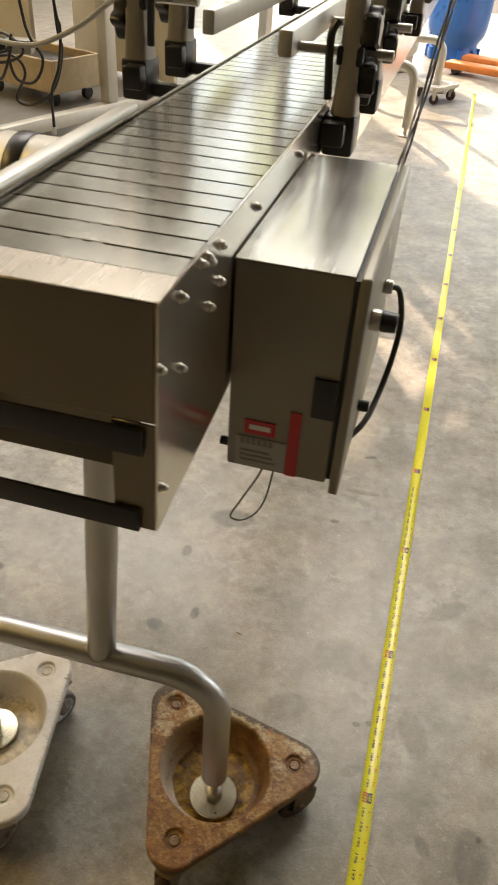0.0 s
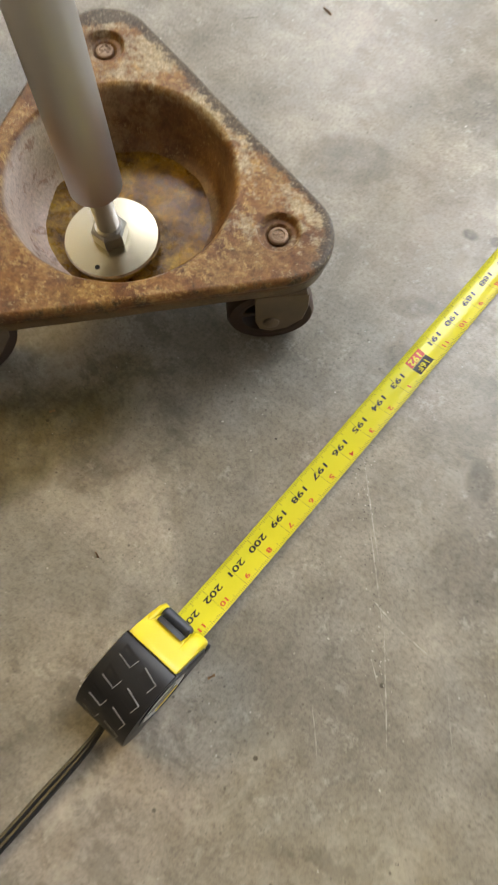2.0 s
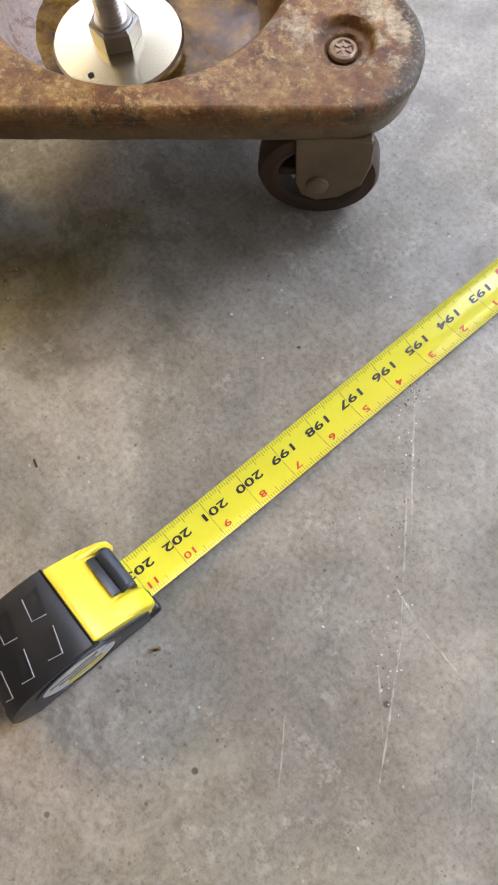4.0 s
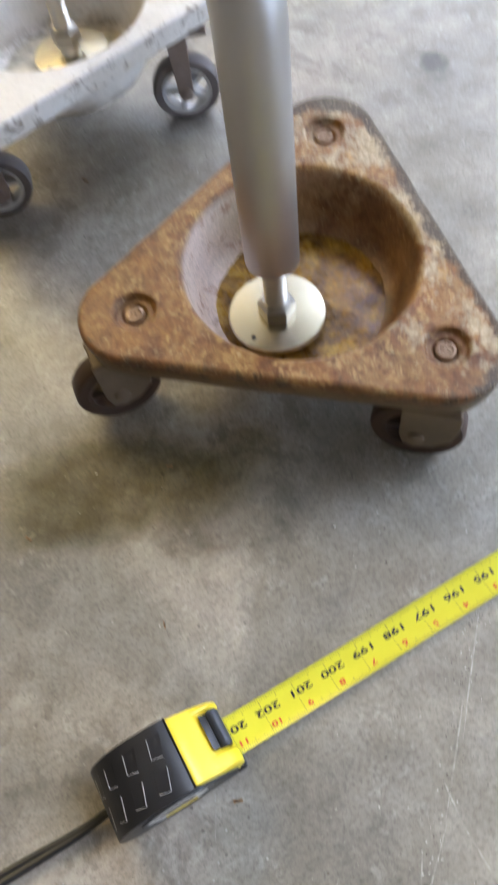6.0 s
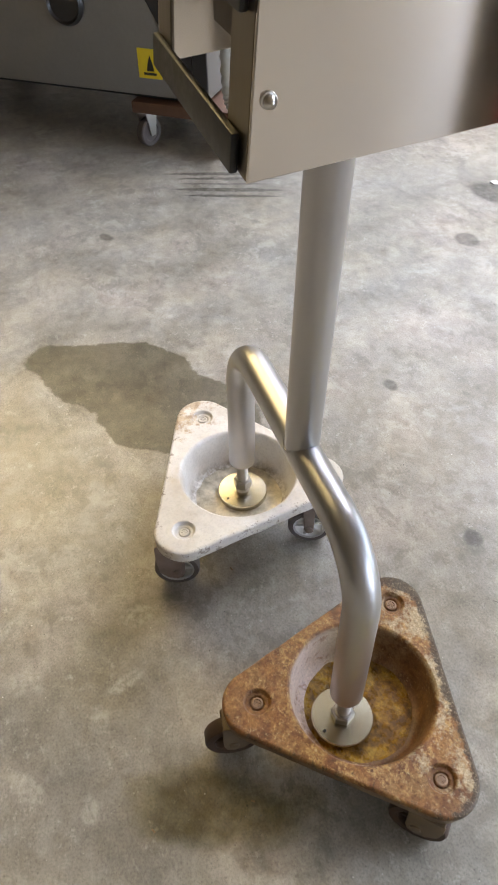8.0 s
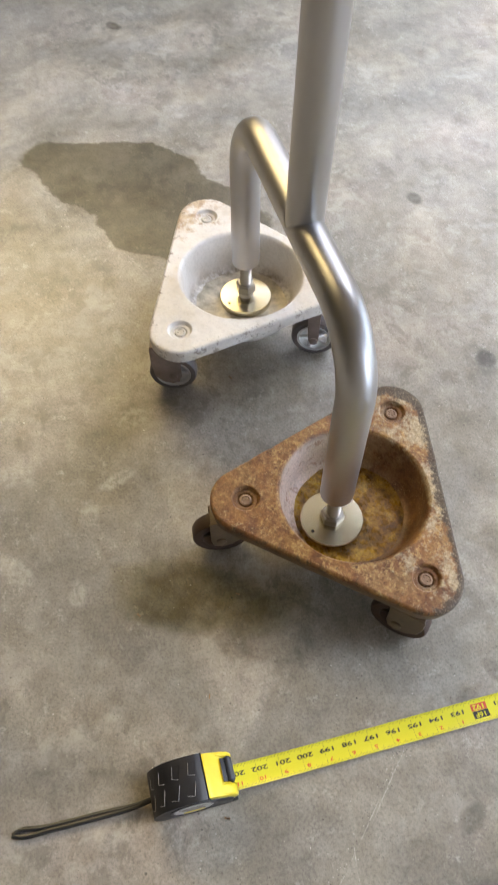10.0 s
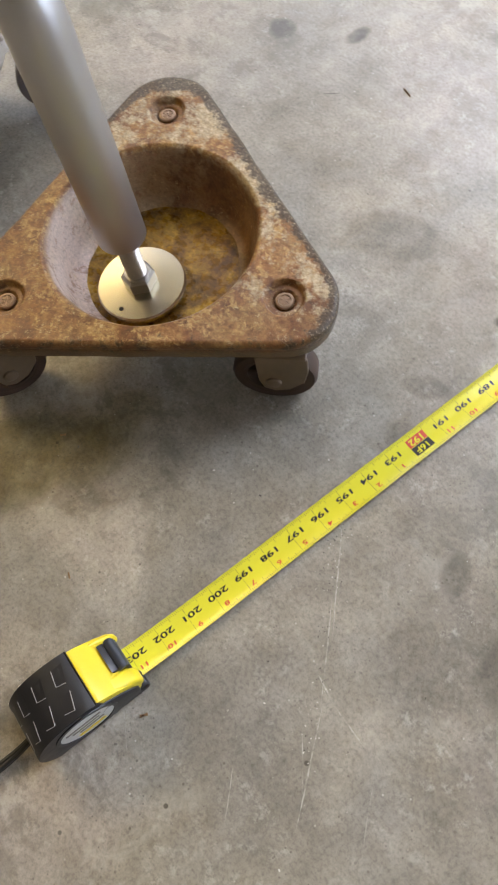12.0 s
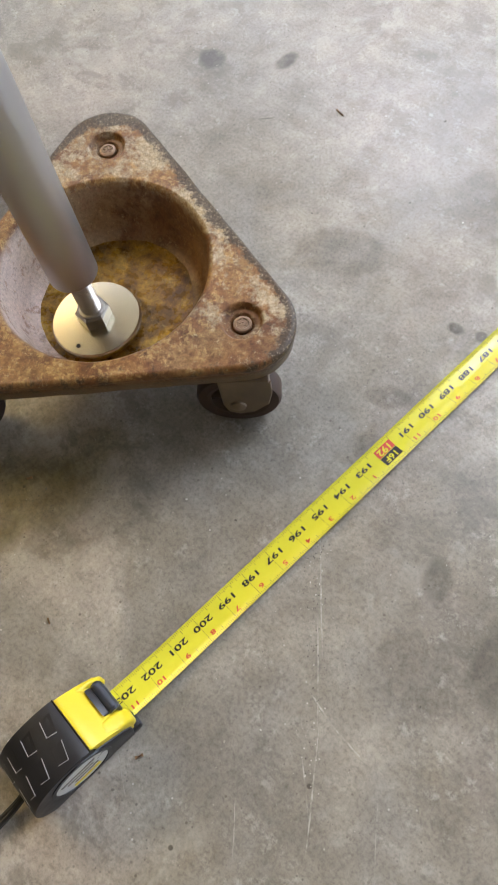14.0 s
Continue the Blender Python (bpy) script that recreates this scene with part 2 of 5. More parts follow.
    n.colour(base)
    dry = n.ramp(n.math("ADD", n.math("MULTIPLY", big, 0.6), n.math("MULTIPLY", mid, 0.4)), (0.38, 0.3), (0.62, 0.4))
    n.rough(n.mix(n.math("MAXIMUM", wet, n.math("MULTIPLY", oil_shade, 0.5)), dry, (0.36, 0.36, 0.36)))
    n.bsdf.inputs["Specular IOR Level"].default_value = 0.5
    n.bump(n.math("ADD", n.math("MULTIPLY", grain, 0.3), small), 0.2, 0.0006)
    return m


def brushed(name, base, rough, along=(1, 60, 60), contrast=0.12, metal=1.0, spread=None):
    """Brushed metal; spread: the direction across the grain, into which reflections are drawn out."""
    m = material(name, base, rough, metal)
    n = Net(m)
    if spread:
        n.bsdf.inputs["Anisotropic"].default_value = 0.75
        across = n.node("ShaderNodeCombineXYZ", X=spread[0], Y=spread[1], Z=spread[2])
        n.link(across.outputs[0], n.bsdf.inputs["Tangent"])
    streak = n.noise(6, 5, 0.6, n.stretch(*along))
    smear = n.noise(5, 4, 0.6)
    n.rough(n.ramp(n.math("ADD", n.math("MULTIPLY", streak, 0.5), n.math("MULTIPLY", smear, 0.5)), (0.3, max(0.05, rough - contrast)), (0.7, rough + contrast)))
    n.colour(n.mix(n.ramp(smear, (0.35, 0.0), (0.7, 1.0)), tuple(c * 0.86 for c in base), base))
    n.bump(streak, 0.03, 0.0003)
    return m


def rusted():
    m = material("rusted_cast_metal", (0.2, 0.1, 0.05), 0.6)
    n = Net(m)
    big, mid, fine = n.noise(17, 7, 0.72, distortion=0.3), n.noise(150, 8, 0.75, distortion=0.1), n.noise(480, 4, 0.7)
    patch = n.math("ADD", n.math("MULTIPLY", n.noise(42, 7, 0.68, distortion=0.25), 0.6), n.math("MULTIPLY", mid, 0.4))
    c = n.ramp(patch, (0.36, (0.095, 0.037, 0.015)), (0.46, (0.185, 0.076, 0.028)), (0.54, (0.285, 0.13, 0.044)), (0.63, (0.43, 0.24, 0.08)))
    c = n.mix(n.ramp(big, (0.46, 0.0), (0.58, 0.55)), c, n.ramp(mid, (0.36, (0.18, 0.085, 0.034)), (0.5, (0.33, 0.185, 0.068)), (0.62, (0.48, 0.31, 0.12))))
    # golden flakes, most of them round the cup
    plan = n.node("ShaderNodeVectorMath")
    plan.operation = "MULTIPLY"
    plan.inputs[1].default_value = (1, 1, 0)
    n.link(n.geo, plan.inputs[0])
    away = n.node("ShaderNodeVectorMath")
    away.operation = "LENGTH"
    n.link(plan.outputs[0], away.inputs[0])
    flake = n.math("ADD", n.math("MULTIPLY", n.ramp(away.outputs["Value"], (0.1, 1.0), (0.14, 0.0)), 0.09), n.noise(95, 9, 0.78, distortion=0.3))
    c = n.mix(n.ramp(flake, (0.6, 0.0), (0.66, 0.8)), c, n.ramp(fine, (0.4, (0.42, 0.23, 0.075)), (0.6, (0.58, 0.38, 0.15))))
    # old cream paint, left in crumbs and thicker towards one side of the casting
    sep = n.node("ShaderNodeSeparateXYZ")
    n.link(n.geo, sep.inputs[0])
    side = n.math("ADD", n.math("MULTIPLY", sep.outputs["X"], 0.55), n.math("MULTIPLY", sep.outputs["Y"], 1.9))
    paint = n.math("ADD", n.math("MULTIPLY", side, 0.7), n.math("ADD", n.math("MULTIPLY", n.noise(26, 6, 0.68), 0.7), n.math("MULTIPLY", n.noise(130, 7, 0.75), 0.3)))
    paint = n.math("MULTIPLY", paint, n.ramp(sep.outputs["Z"], (0.094, 0.85), (0.102, 1.0)))
    c = n.mix(n.ramp(paint, (0.585, 0.0), (0.655, 0.75)), c, n.ramp(fine, (0.35, (0.36, 0.27, 0.14)), (0.6, (0.68, 0.58, 0.4))))
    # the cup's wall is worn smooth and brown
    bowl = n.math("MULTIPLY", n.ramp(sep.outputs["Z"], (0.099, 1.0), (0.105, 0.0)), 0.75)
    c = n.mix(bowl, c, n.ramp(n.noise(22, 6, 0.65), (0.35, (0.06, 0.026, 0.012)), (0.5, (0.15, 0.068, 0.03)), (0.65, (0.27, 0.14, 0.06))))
    # light painted onto one side of the cup's wall, pinkish and then drab
    wall = n.math("ADD", n.math("MULTIPLY", sep.outputs["X"], -1.0), n.math("MULTIPLY", sep.outputs["Y"], -0.09))
    inside = n.node("ShaderNodeVectorMath")
    inside.operation = "LENGTH"
    n.link(n.geo, inside.inputs[0])
    deep = n.math("MULTIPLY", n.ramp(sep.outputs["Z"], (0.1, 1.0), (0.105, 0.0)), n.ramp(inside.outputs["Value"], (0.14, 1.0), (0.145, 0.0)))
    lit_side = n.ramp(n.math("ADD", n.math("MULTIPLY", wall, 6.0), n.noise(50, 6, 0.7)), (0.54, 0.0), (0.74, 0.88))
    lit_tone = n.ramp(n.math("ADD", sep.outputs["Y"], n.math("MULTIPLY", n.noise(30, 5, 0.65), 0.05)), (-0.03, (0.68, 0.545, 0.47)), (0.045, (0.55, 0.45, 0.32)), (0.09, (0.34, 0.22, 0.12)))
    lit_tone = n.mix(n.ramp(n.noise(70, 9, 0.75, distortion=0.3), (0.38, 0.75), (0.46, 0.0)), lit_tone, (0.3, 0.15, 0.09))
    c = n.mix(n.math("MULTIPLY", deep, lit_side), c, lit_tone)
    # crumbs of scale, pale and black
    c = n.mix(0.7, c, n.ramp(n.noise(330, 8, 0.8), (0.34, 0.42), (0.46, 0.88), (0.56, 1.08), (0.66, 1.5)), "MULTIPLY")
    c = n.mix(n.math("MULTIPLY", n.ramp(n.noise(210, 9, 0.8, distortion=0.4), (0.57, 0.0), (0.63, 0.75)), n.ramp(n.noise(33, 5, 0.6), (0.44, 0.1), (0.56, 1.0))), c, (0.6, 0.46, 0.24))
    # grime along the outer edge only
    level = n.node("ShaderNodeCombineXYZ")
    n.link(sep.outputs["X"], level.inputs["X"])
    n.link(sep.outputs["Y"], level.inputs["Y"])
    far = n.node("ShaderNodeVectorMath")
    far.operation = "LENGTH"
    n.link(level.outputs[0], far.inputs[0])
    rim = n.nt.nodes.new("ShaderNodeAttribute")
    rim.attribute_name = "rim"
    tip = n.math("ADD", n.math("MULTIPLY", sep.outputs["X"], -0.5), n.math("MULTIPLY", sep.outputs["Y"], 0.866))
    soot = n.ramp(n.math("ADD", n.math("MULTIPLY", n.ramp(tip, (0.125, 0.0), (0.165, 1.0)), 0.22), n.math("ADD", n.math("MULTIPLY", n.math("MULTIPLY", rim.outputs["Fac"], n.ramp(side, (0.0, 0.35), (0.14, 1.0))), 0.5), n.noise(75, 7, 0.75))), (0.67, 0.0), (0.78, 0.9))
    c = n.mix(soot, c, n.ramp(fine, (0.35, (0.022, 0.015, 0.01)), (0.58, (0.085, 0.06, 0.038)), (0.68, (0.38, 0.31, 0.21))))
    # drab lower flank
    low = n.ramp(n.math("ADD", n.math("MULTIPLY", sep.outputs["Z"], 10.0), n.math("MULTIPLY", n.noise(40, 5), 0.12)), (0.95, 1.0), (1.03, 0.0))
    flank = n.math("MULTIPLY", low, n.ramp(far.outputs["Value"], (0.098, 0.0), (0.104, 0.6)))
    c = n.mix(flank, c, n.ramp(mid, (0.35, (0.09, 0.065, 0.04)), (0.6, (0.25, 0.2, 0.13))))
    n.colour(c)
    n.rough(n.ramp(mid, (0.3, 0.32), (0.7, 0.55)))
    n.bsdf.inputs["Specular IOR Level"].default_value = 0.4
    n.bump(n.math("ADD", mid, n.math("MULTIPLY", fine, 0.5)), 0.35, 0.0009)
    return m


def painted_cast():
    m = material("chipped_white_cast", (0.6, 0.57, 0.51), 0.45)
    n = Net(m)
    big, mid, fine = n.noise(14, 5, 0.6), n.noise(85, 7, 0.72, distortion=0.3), n.noise(260, 4, 0.6)
    c = n.ramp(big, (0.3, (0.63, 0.58, 0.52)), (0.7, (0.78, 0.755, 0.72)))
    c = n.mix(0.35, c, n.ramp(fine, (0.35, 0.72), (0.55, 1.0)), "MULTIPLY")
    tan = n.ramp(n.noise(11, 6, 0.68), (0.52, 0.0), (0.68, 0.6))
    c = n.mix(tan, c, (0.5, 0.41, 0.28))
    # one corner has rusted through, the rim is chipped
    sep = n.node("ShaderNodeSeparateXYZ")
    n.link(n.geo, sep.inputs[0])
    side = n.math("ADD", n.math("MULTIPLY", sep.outputs["X"], -0.5), n.math("MULTIPLY", sep.outputs["Y"], 0.866))
    stain = n.ramp(n.math("ADD", n.math("MULTIPLY", side, 3.0), n.noise(45, 7, 0.72)), (0.9, 0.0), (1.05, 0.8))
    c = n.mix(stain, c, n.ramp(mid, (0.4, (0.3, 0.17, 0.08)), (0.58, (0.56, 0.43, 0.27))))
    far = n.node("ShaderNodeVectorMath")
    far.operation = "LENGTH"
    n.link(n.geo, far.inputs[0])
    edge = n.nt.nodes.new("ShaderNodeAttribute")
    edge.attribute_name = "rim"
    rim = n.math("MULTIPLY", edge.outputs["Fac"], 0.14)
    c = n.mix(n.ramp(n.math("ADD", rim, mid), (0.675, 0.0), (0.74, 0.75)), c, (0.2, 0.145, 0.1))
    low = n.ramp(sep.outputs["Z"], (0.064, 0.85), (0.074, 0.0))
    c = n.mix(n.math("MULTIPLY", low, n.ramp(n.noise(40, 5, 0.7), (0.42, 0.0), (0.6, 1.0))), c, (0.2, 0.16, 0.11))
    n.colour(c)
    n.rough(n.ramp(mid, (0.3, 0.3), (0.7, 0.55)))
    n.bump(n.math("ADD", mid, n.math("MULTIPLY", fine, 0.4)), 0.22, 0.0008)
    return m


def grainy(name, base, rough=0.5, metal=0.0, scale=40, depth=0.25, bump=0.15):
    m = material(name, base, rough, metal)
    n = Net(m)
    a, b = n.noise(scale, 5, 0.65), n.noise(scale * 0.12, 4, 0.6)
    t = n.math("ADD", n.math("MULTIPLY", a, 0.5), n.math("MULTIPLY", b, 0.5))
    n.colour(n.ramp(t, (0.3, tuple(c * (1 - depth) for c in base)), (0.7, tuple(min(1, c * (1 + depth)) for c in base))))
    n.rough(n.ramp(t, (0.3, max(0.05, rough - 0.1)), (0.7, min(1, rough + 0.1))))
    if bump:
        n.bump(a, bump, 0.0006)
    return m


def oily_floor():
    m = material("oily_rust_cup_floor", (0.2, 0.12, 0.03), 0.3)
    n = Net(m)
    a, b = n.noise(34, 9, 0.7, distortion=0.3), n.noise(140, 4)
    c = n.ramp(a, (0.36, (0.07, 0.034, 0.008)), (0.46, (0.18, 0.088, 0.012)), (0.54, (0.31, 0.165, 0.018)), (0.63, (0.46, 0.28, 0.04)))
    c = n.mix(0.7, c, n.ramp(n.noise(260, 8, 0.8), (0.36, 0.45), (0.5, 0.95), (0.62, 1.5)), "MULTIPLY")
    c = n.mix(n.math("MULTIPLY", n.ramp(n.noise(150, 9, 0.8), (0.56, 0.0), (0.62, 0.5)), n.ramp(n.noise(24, 4), (0.45, 0.0), (0.56, 1.0))), c, (0.55, 0.44, 0.2))
    n.colour(c)
    n.rough(n.ramp(b, (0.3, 0.18), (0.7, 0.42)))
    n.bsdf.inputs["Specular IOR Level"].default_value = 0.45
    n.bump(a, 0.3, 0.001)
    return m


def foliage_backdrop():
    """Leaves in tall clumps with sky between them, all glowing to add daylight."""
    m = material("glowing_foliage", (0.1, 0.16, 0.04), 0.9)
    n = Net(m)
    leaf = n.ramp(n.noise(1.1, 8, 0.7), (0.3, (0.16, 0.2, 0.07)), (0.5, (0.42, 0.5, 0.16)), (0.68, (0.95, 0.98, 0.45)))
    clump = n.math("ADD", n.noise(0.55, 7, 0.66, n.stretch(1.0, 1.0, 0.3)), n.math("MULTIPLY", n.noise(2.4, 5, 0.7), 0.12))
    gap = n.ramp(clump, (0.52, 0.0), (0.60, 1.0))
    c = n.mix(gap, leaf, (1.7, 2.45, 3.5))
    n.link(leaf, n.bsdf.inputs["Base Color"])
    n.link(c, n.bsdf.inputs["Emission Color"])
    # emission stands in for sun on the leaves and lights the hall
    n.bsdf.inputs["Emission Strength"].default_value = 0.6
    return m


M_CONCRETE = concrete()
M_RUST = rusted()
M_WHITECAST = painted_cast()
M_OIL = oily_floor()
M_CUPWHITE = grainy("dirty_cup_floor", (0.54, 0.48, 0.37), 0.5, 0, 60, 0.75, 0.25)
M_TUBE = brushed("satin_stainless_tube", (0.53, 0.52, 0.515), 0.4, (30, 30, 3), 0.06)
M_STEEL = brushed("brushed_stainless", (0.8, 0.735, 0.66), 0.22, (12, 1.5, 12), 0.03, spread=(0, 0, 1))
M_LIP = brushed("bright_lip_sheet", (0.54, 0.48, 0.41), 0.28, (40, 1.5, 40), 0.03)
M_BELT = brushed("worn_steel_slat", (0.35, 0.335, 0.29), 0.22, (40, 4, 40), 0.08, spread=(0, 1, 0))
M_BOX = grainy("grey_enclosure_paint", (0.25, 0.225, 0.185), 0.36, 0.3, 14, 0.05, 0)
# stainless with the shade of the conveyor's front end in its colour
M_SHADED_COVER = brushed("shaded_end_sheet", (0.2, 0.17, 0.132), 0.36, (40, 40, 2), 0.04)
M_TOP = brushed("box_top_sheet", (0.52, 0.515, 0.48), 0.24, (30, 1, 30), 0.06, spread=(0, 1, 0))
M_BOLT = brushed("polished_bolt", (0.62, 0.59, 0.54), 0.32, (1, 1, 1), 0.06)
M_NUT = brushed("dull_zinc_nut", (0.43, 0.41, 0.37), 0.42, (1, 1, 1), 0.06)
M_DISC = brushed("turned_steel_disc", (0.6, 0.555, 0.43), 0.24, (1, 1, 1), 0.05)
M_BLACK = grainy("black_rubber", (0.016, 0.016, 0.018), 0.42, 0, 120, 0.25, 0.12)
M_PLASTIC = grainy("black_plastic", (0.014, 0.014, 0.016), 0.35, 0, 90, 0.2, 0.05)
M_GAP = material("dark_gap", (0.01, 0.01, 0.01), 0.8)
M_YELLOW = grainy("yellow_plastic", (0.78, 0.6, 0.02), 0.34, 0, 60, 0.05, 0.04)
M_BLADE = grainy("yellow_blade_paint", (0.72, 0.68, 0.045), 0.19, 0, 90, 0.05, 0.0)
M_INK = material("black_ink", (0.02, 0.02, 0.015), 0.4)
M_RED = material("red_ink", (0.62, 0.07, 0.02), 0.4)
M_GREYINK = material("tick_ink", (0.24, 0.22, 0.03), 0.4)
M_RIB = grainy("worn_rib_edge", (0.3, 0.3, 0.3), 0.5, 0, 200, 0.3, 0)
M_LABEL = grainy("silver_label", (0.62, 0.63, 0.6), 0.3, 0.2, 60, 0.08, 0)
M_LABELTAG = grainy("grey_label", (0.4, 0.39, 0.37), 0.4, 0, 60, 0.06, 0)
M_REDTAG = material("red_tape", (0.6, 0.03, 0.04), 0.4)
M_WHITE = grainy("white_print", (0.75, 0.74, 0.7), 0.4, 0, 60, 0.04, 0)
M_CABLE = material("black_cable", (0.018, 0.018, 0.018), 0.42)
M_GREYCABLE = material("grey_cable", (0.3, 0.29, 0.27), 0.4)
M_WOOD = grainy("old_plywood", (0.13, 0.065, 0.038), 0.6, 0, 30, 0.3, 0.15)
M_CRATE = grainy("pale_crate", (0.52, 0.4, 0.26), 0.6, 0, 25, 0.18, 0.1)
M_CREAM = grainy("cream_panel", (0.66, 0.6, 0.5), 0.5, 0, 6, 0.12, 0.05)
M_FRAME = grainy("pale_steel_frame", (0.55, 0.53, 0.48), 0.42, 0.6, 30, 0.1, 0.05)
M_CAST = grainy("cast_bracket_grey", (0.32, 0.295, 0.255), 0.42, 0.25, 60, 0.15, 0.1)
M_CABINET = grainy("grey_cabinet_paint", (0.2, 0.19, 0.175), 0.42, 0.1, 90, 0.08, 0.05)
M_BLUE = grainy("blue_plastic", (0.015, 0.15, 0.5), 0.32, 0, 12, 0.12, 0.03)
M_BIN = grainy("pale_green_bin", (0.5, 0.56, 0.5), 0.4, 0, 10, 0.1, 0.03)
M_ORANGE = grainy("orange_paint", (0.68, 0.2, 0.05), 0.45, 0, 20, 0.2, 0.05)
M_HOSE = grainy("grey_hose", (0.4, 0.4, 0.37), 0.45, 0, 60, 0.1, 0.05)
M_WALL = grainy("hall_wall", (0.24, 0.21, 0.165), 0.7, 0, 3, 0.12, 0.1)
M_CEIL = grainy("hall_ceiling", (0.36, 0.32, 0.24), 0.8, 0, 3, 0.1, 0.1)
M_WHEELRUST = grainy("rusty_wheel", (0.06, 0.034, 0.023), 0.6, 0, 70, 0.4, 0.25)
M_WHEELGREY = grainy("grey_wheel", (0.14, 0.12, 0.115), 0.5, 0, 70, 0.3, 0.15)
M_RIMWHITE = grainy("pale_wheel_rim", (0.6, 0.6, 0.6), 0.35, 0.3, 70, 0.12, 0.1)
M_FORKRUST = grainy("drab_fork_metal", (0.18, 0.13, 0.085), 0.55, 0.1, 50, 0.35, 0.25)
M_RUSTSCREW = grainy("rusty_screw", (0.29, 0.195, 0.13), 0.4, 0.5, 150, 0.35, 0.2)
M_FORKDARK = grainy("dark_grimy_fork", (0.27, 0.215, 0.19), 0.5, 0.4, 60, 0.4, 0.25)
M_SCREWPALE = grainy("painted_screw", (0.55, 0.52, 0.47), 0.4, 0.2, 150, 0.25, 0.2)
M_PRINT = material("faint_print", (0.24, 0.22, 0.2), 0.4)
M_STRAW = grainy("straw_chip", (0.26, 0.15, 0.07), 0.7, 0, 900, 0.5, 0)
M_GRIT = material("floor_grit", (0.3, 0.28, 0.24), 0.8)
_n = Net(M_GRIT)
_n.colour(_n.ramp(_n.nt.nodes.new("ShaderNodeNewGeometry").outputs["Random Per Island"], (0.3, (0.1, 0.09, 0.075)), (0.5, (0.3, 0.28, 0.24)), (1.0, (0.7, 0.68, 0.62))))
M_SLATE = grainy("slate_plastic", (0.03, 0.035, 0.045), 0.33, 0, 200, 0.2, 0.05)
M_PAPER = material("pale_scrap", (0.75, 0.74, 0.72), 0.6)
M_GLOW_FOLIAGE = foliage_backdrop()
M_ASPHALT = grainy("asphalt", (0.09, 0.085, 0.08), 0.85, 0, 8, 0.2, 0.2)

# ---- mesh helpers ----
def part(name, bm, mat, parent=None, label="", sharp=35):
    me = bpy.data.meshes.new(name)
    bm.normal_update()
    bm.to_mesh(me)
    bm.free()
    for mt in mat if isinstance(mat, (list, tuple)) else (mat,):
        me.materials.append(mt)
    me.shade_smooth()
    me.set_sharp_from_angle(angle=radians(sharp))
    ob = new(name, me)
    if parent is not None:
        ob.parent = parent
    if label:
        tagged(ob, label)
    return ob


def thing(name, label, category, m=None, group=""):
    ob = new(name)
    ob.empty_display_size = 0.1
    if m is not None:
        ob.matrix_world = m
    return tagged(ob, label, category, group)


def add_box(bm, x0, x1, y0, y1, z0, z1, bevel=0.0, seg=2, m=None):
    mat = Matrix.Translation(((x0 + x1) / 2, (y0 + y1) / 2, (z0 + z1) / 2)) @ Matrix.Diagonal((x1 - x0, y1 - y0, z1 - z0, 1))
    if m is not None:
        mat = m @ mat
    vs = bmesh.ops.create_cube(bm, size=1, matrix=mat)["verts"]
    if bevel:
        es = list({e for v in vs for e in v.link_edges})
        bmesh.ops.bevel(bm, geom=es, offset=bevel, segments=seg, profile=0.5, affect="EDGES", clamp_overlap=True)


def box(x0, x1, y0, y1, z0, z1, bevel=0.0, seg=2, m=None):
    bm = bmesh.new()
    add_box(bm, x0, x1, y0, y1, z0, z1, bevel, seg, m)
    return bm


def add_rings(bm, rings, closed=True, cap0=False, cap1=False):
    """Skin a list of rings of equal count."""
    vs = [[bm.verts.new(p) for p in r] for r in rings]
    n = len(vs[0])
    for a, b in zip(vs, vs[1:]):
        for i in range(n if closed else n - 1):
            j = (i + 1) % n
            bm.faces.new((a[i], a[j], b[j], b[i]))
    if cap0:
        bm.faces.new(vs[0][::-1])
    if cap1:
        bm.faces.new(vs[-1])
    return vs


def add_lathe(bm, profile, seg=32, m=None, cap0=False, cap1=False):
    m = m or Matrix()
    rings = [[m @ Vector((r * math.cos(a), r * math.sin(a), z)) for a in (2 * math.pi * i / seg for i in range(seg))] for r, z in profile]
    add_rings(bm, rings, True, cap0, cap1)


def lathe(profile, seg=32, m=None, cap0=False, cap1=False):
    bm = bmesh.new()
    add_lathe(bm, profile, seg, m, cap0, cap1)
    return bm


def axis_matrix(p0, p1):
    p0, p1 = Vector(p0), Vector(p1)
    return Matrix.Translation(p0) @ (p1 - p0).to_track_quat("Z", "Y").to_matrix().to_4x4()


def add_rod(bm, p0, p1, r, seg=16, r1=None):
    length = (Vector(p1) - Vector(p0)).length
    r1 = r if r1 is None else r1
    c = min(r, r1) * 0.12
    add_lathe(bm, [(r - c, 0), (r, c), (r1, length - c), (r1 - c, length)], seg, axis_matrix(p0, p1), True, True)


def rod(p0, p1, r, seg=16, r1=None):
    bm = bmesh.new()
    add_rod(bm, p0, p1, r, seg, r1)
    return bm


def add_sweep(bm, pts, r, seg=12, cap=True, radii=None):
    """A round section carried along a line of points."""
    pts = [Vector(p) for p in pts]
    rings, up = [], None
    for i, p in enumerate(pts):
        d = (pts[min(i + 1, len(pts) - 1)] - pts[max(i - 1, 0)]).normalized()
        if up is None:
            up = d.orthogonal().normalized()
        up = (up - d * up.dot(d)).normalized()
        side = d.cross(up)
        rr = radii[i] if radii else r
        rings.append([p + (up * math.cos(a) + side * math.sin(a)) * rr for a in (2 * math.pi * k / seg for k in range(seg))])
    add_rings(bm, rings, True, cap, cap)


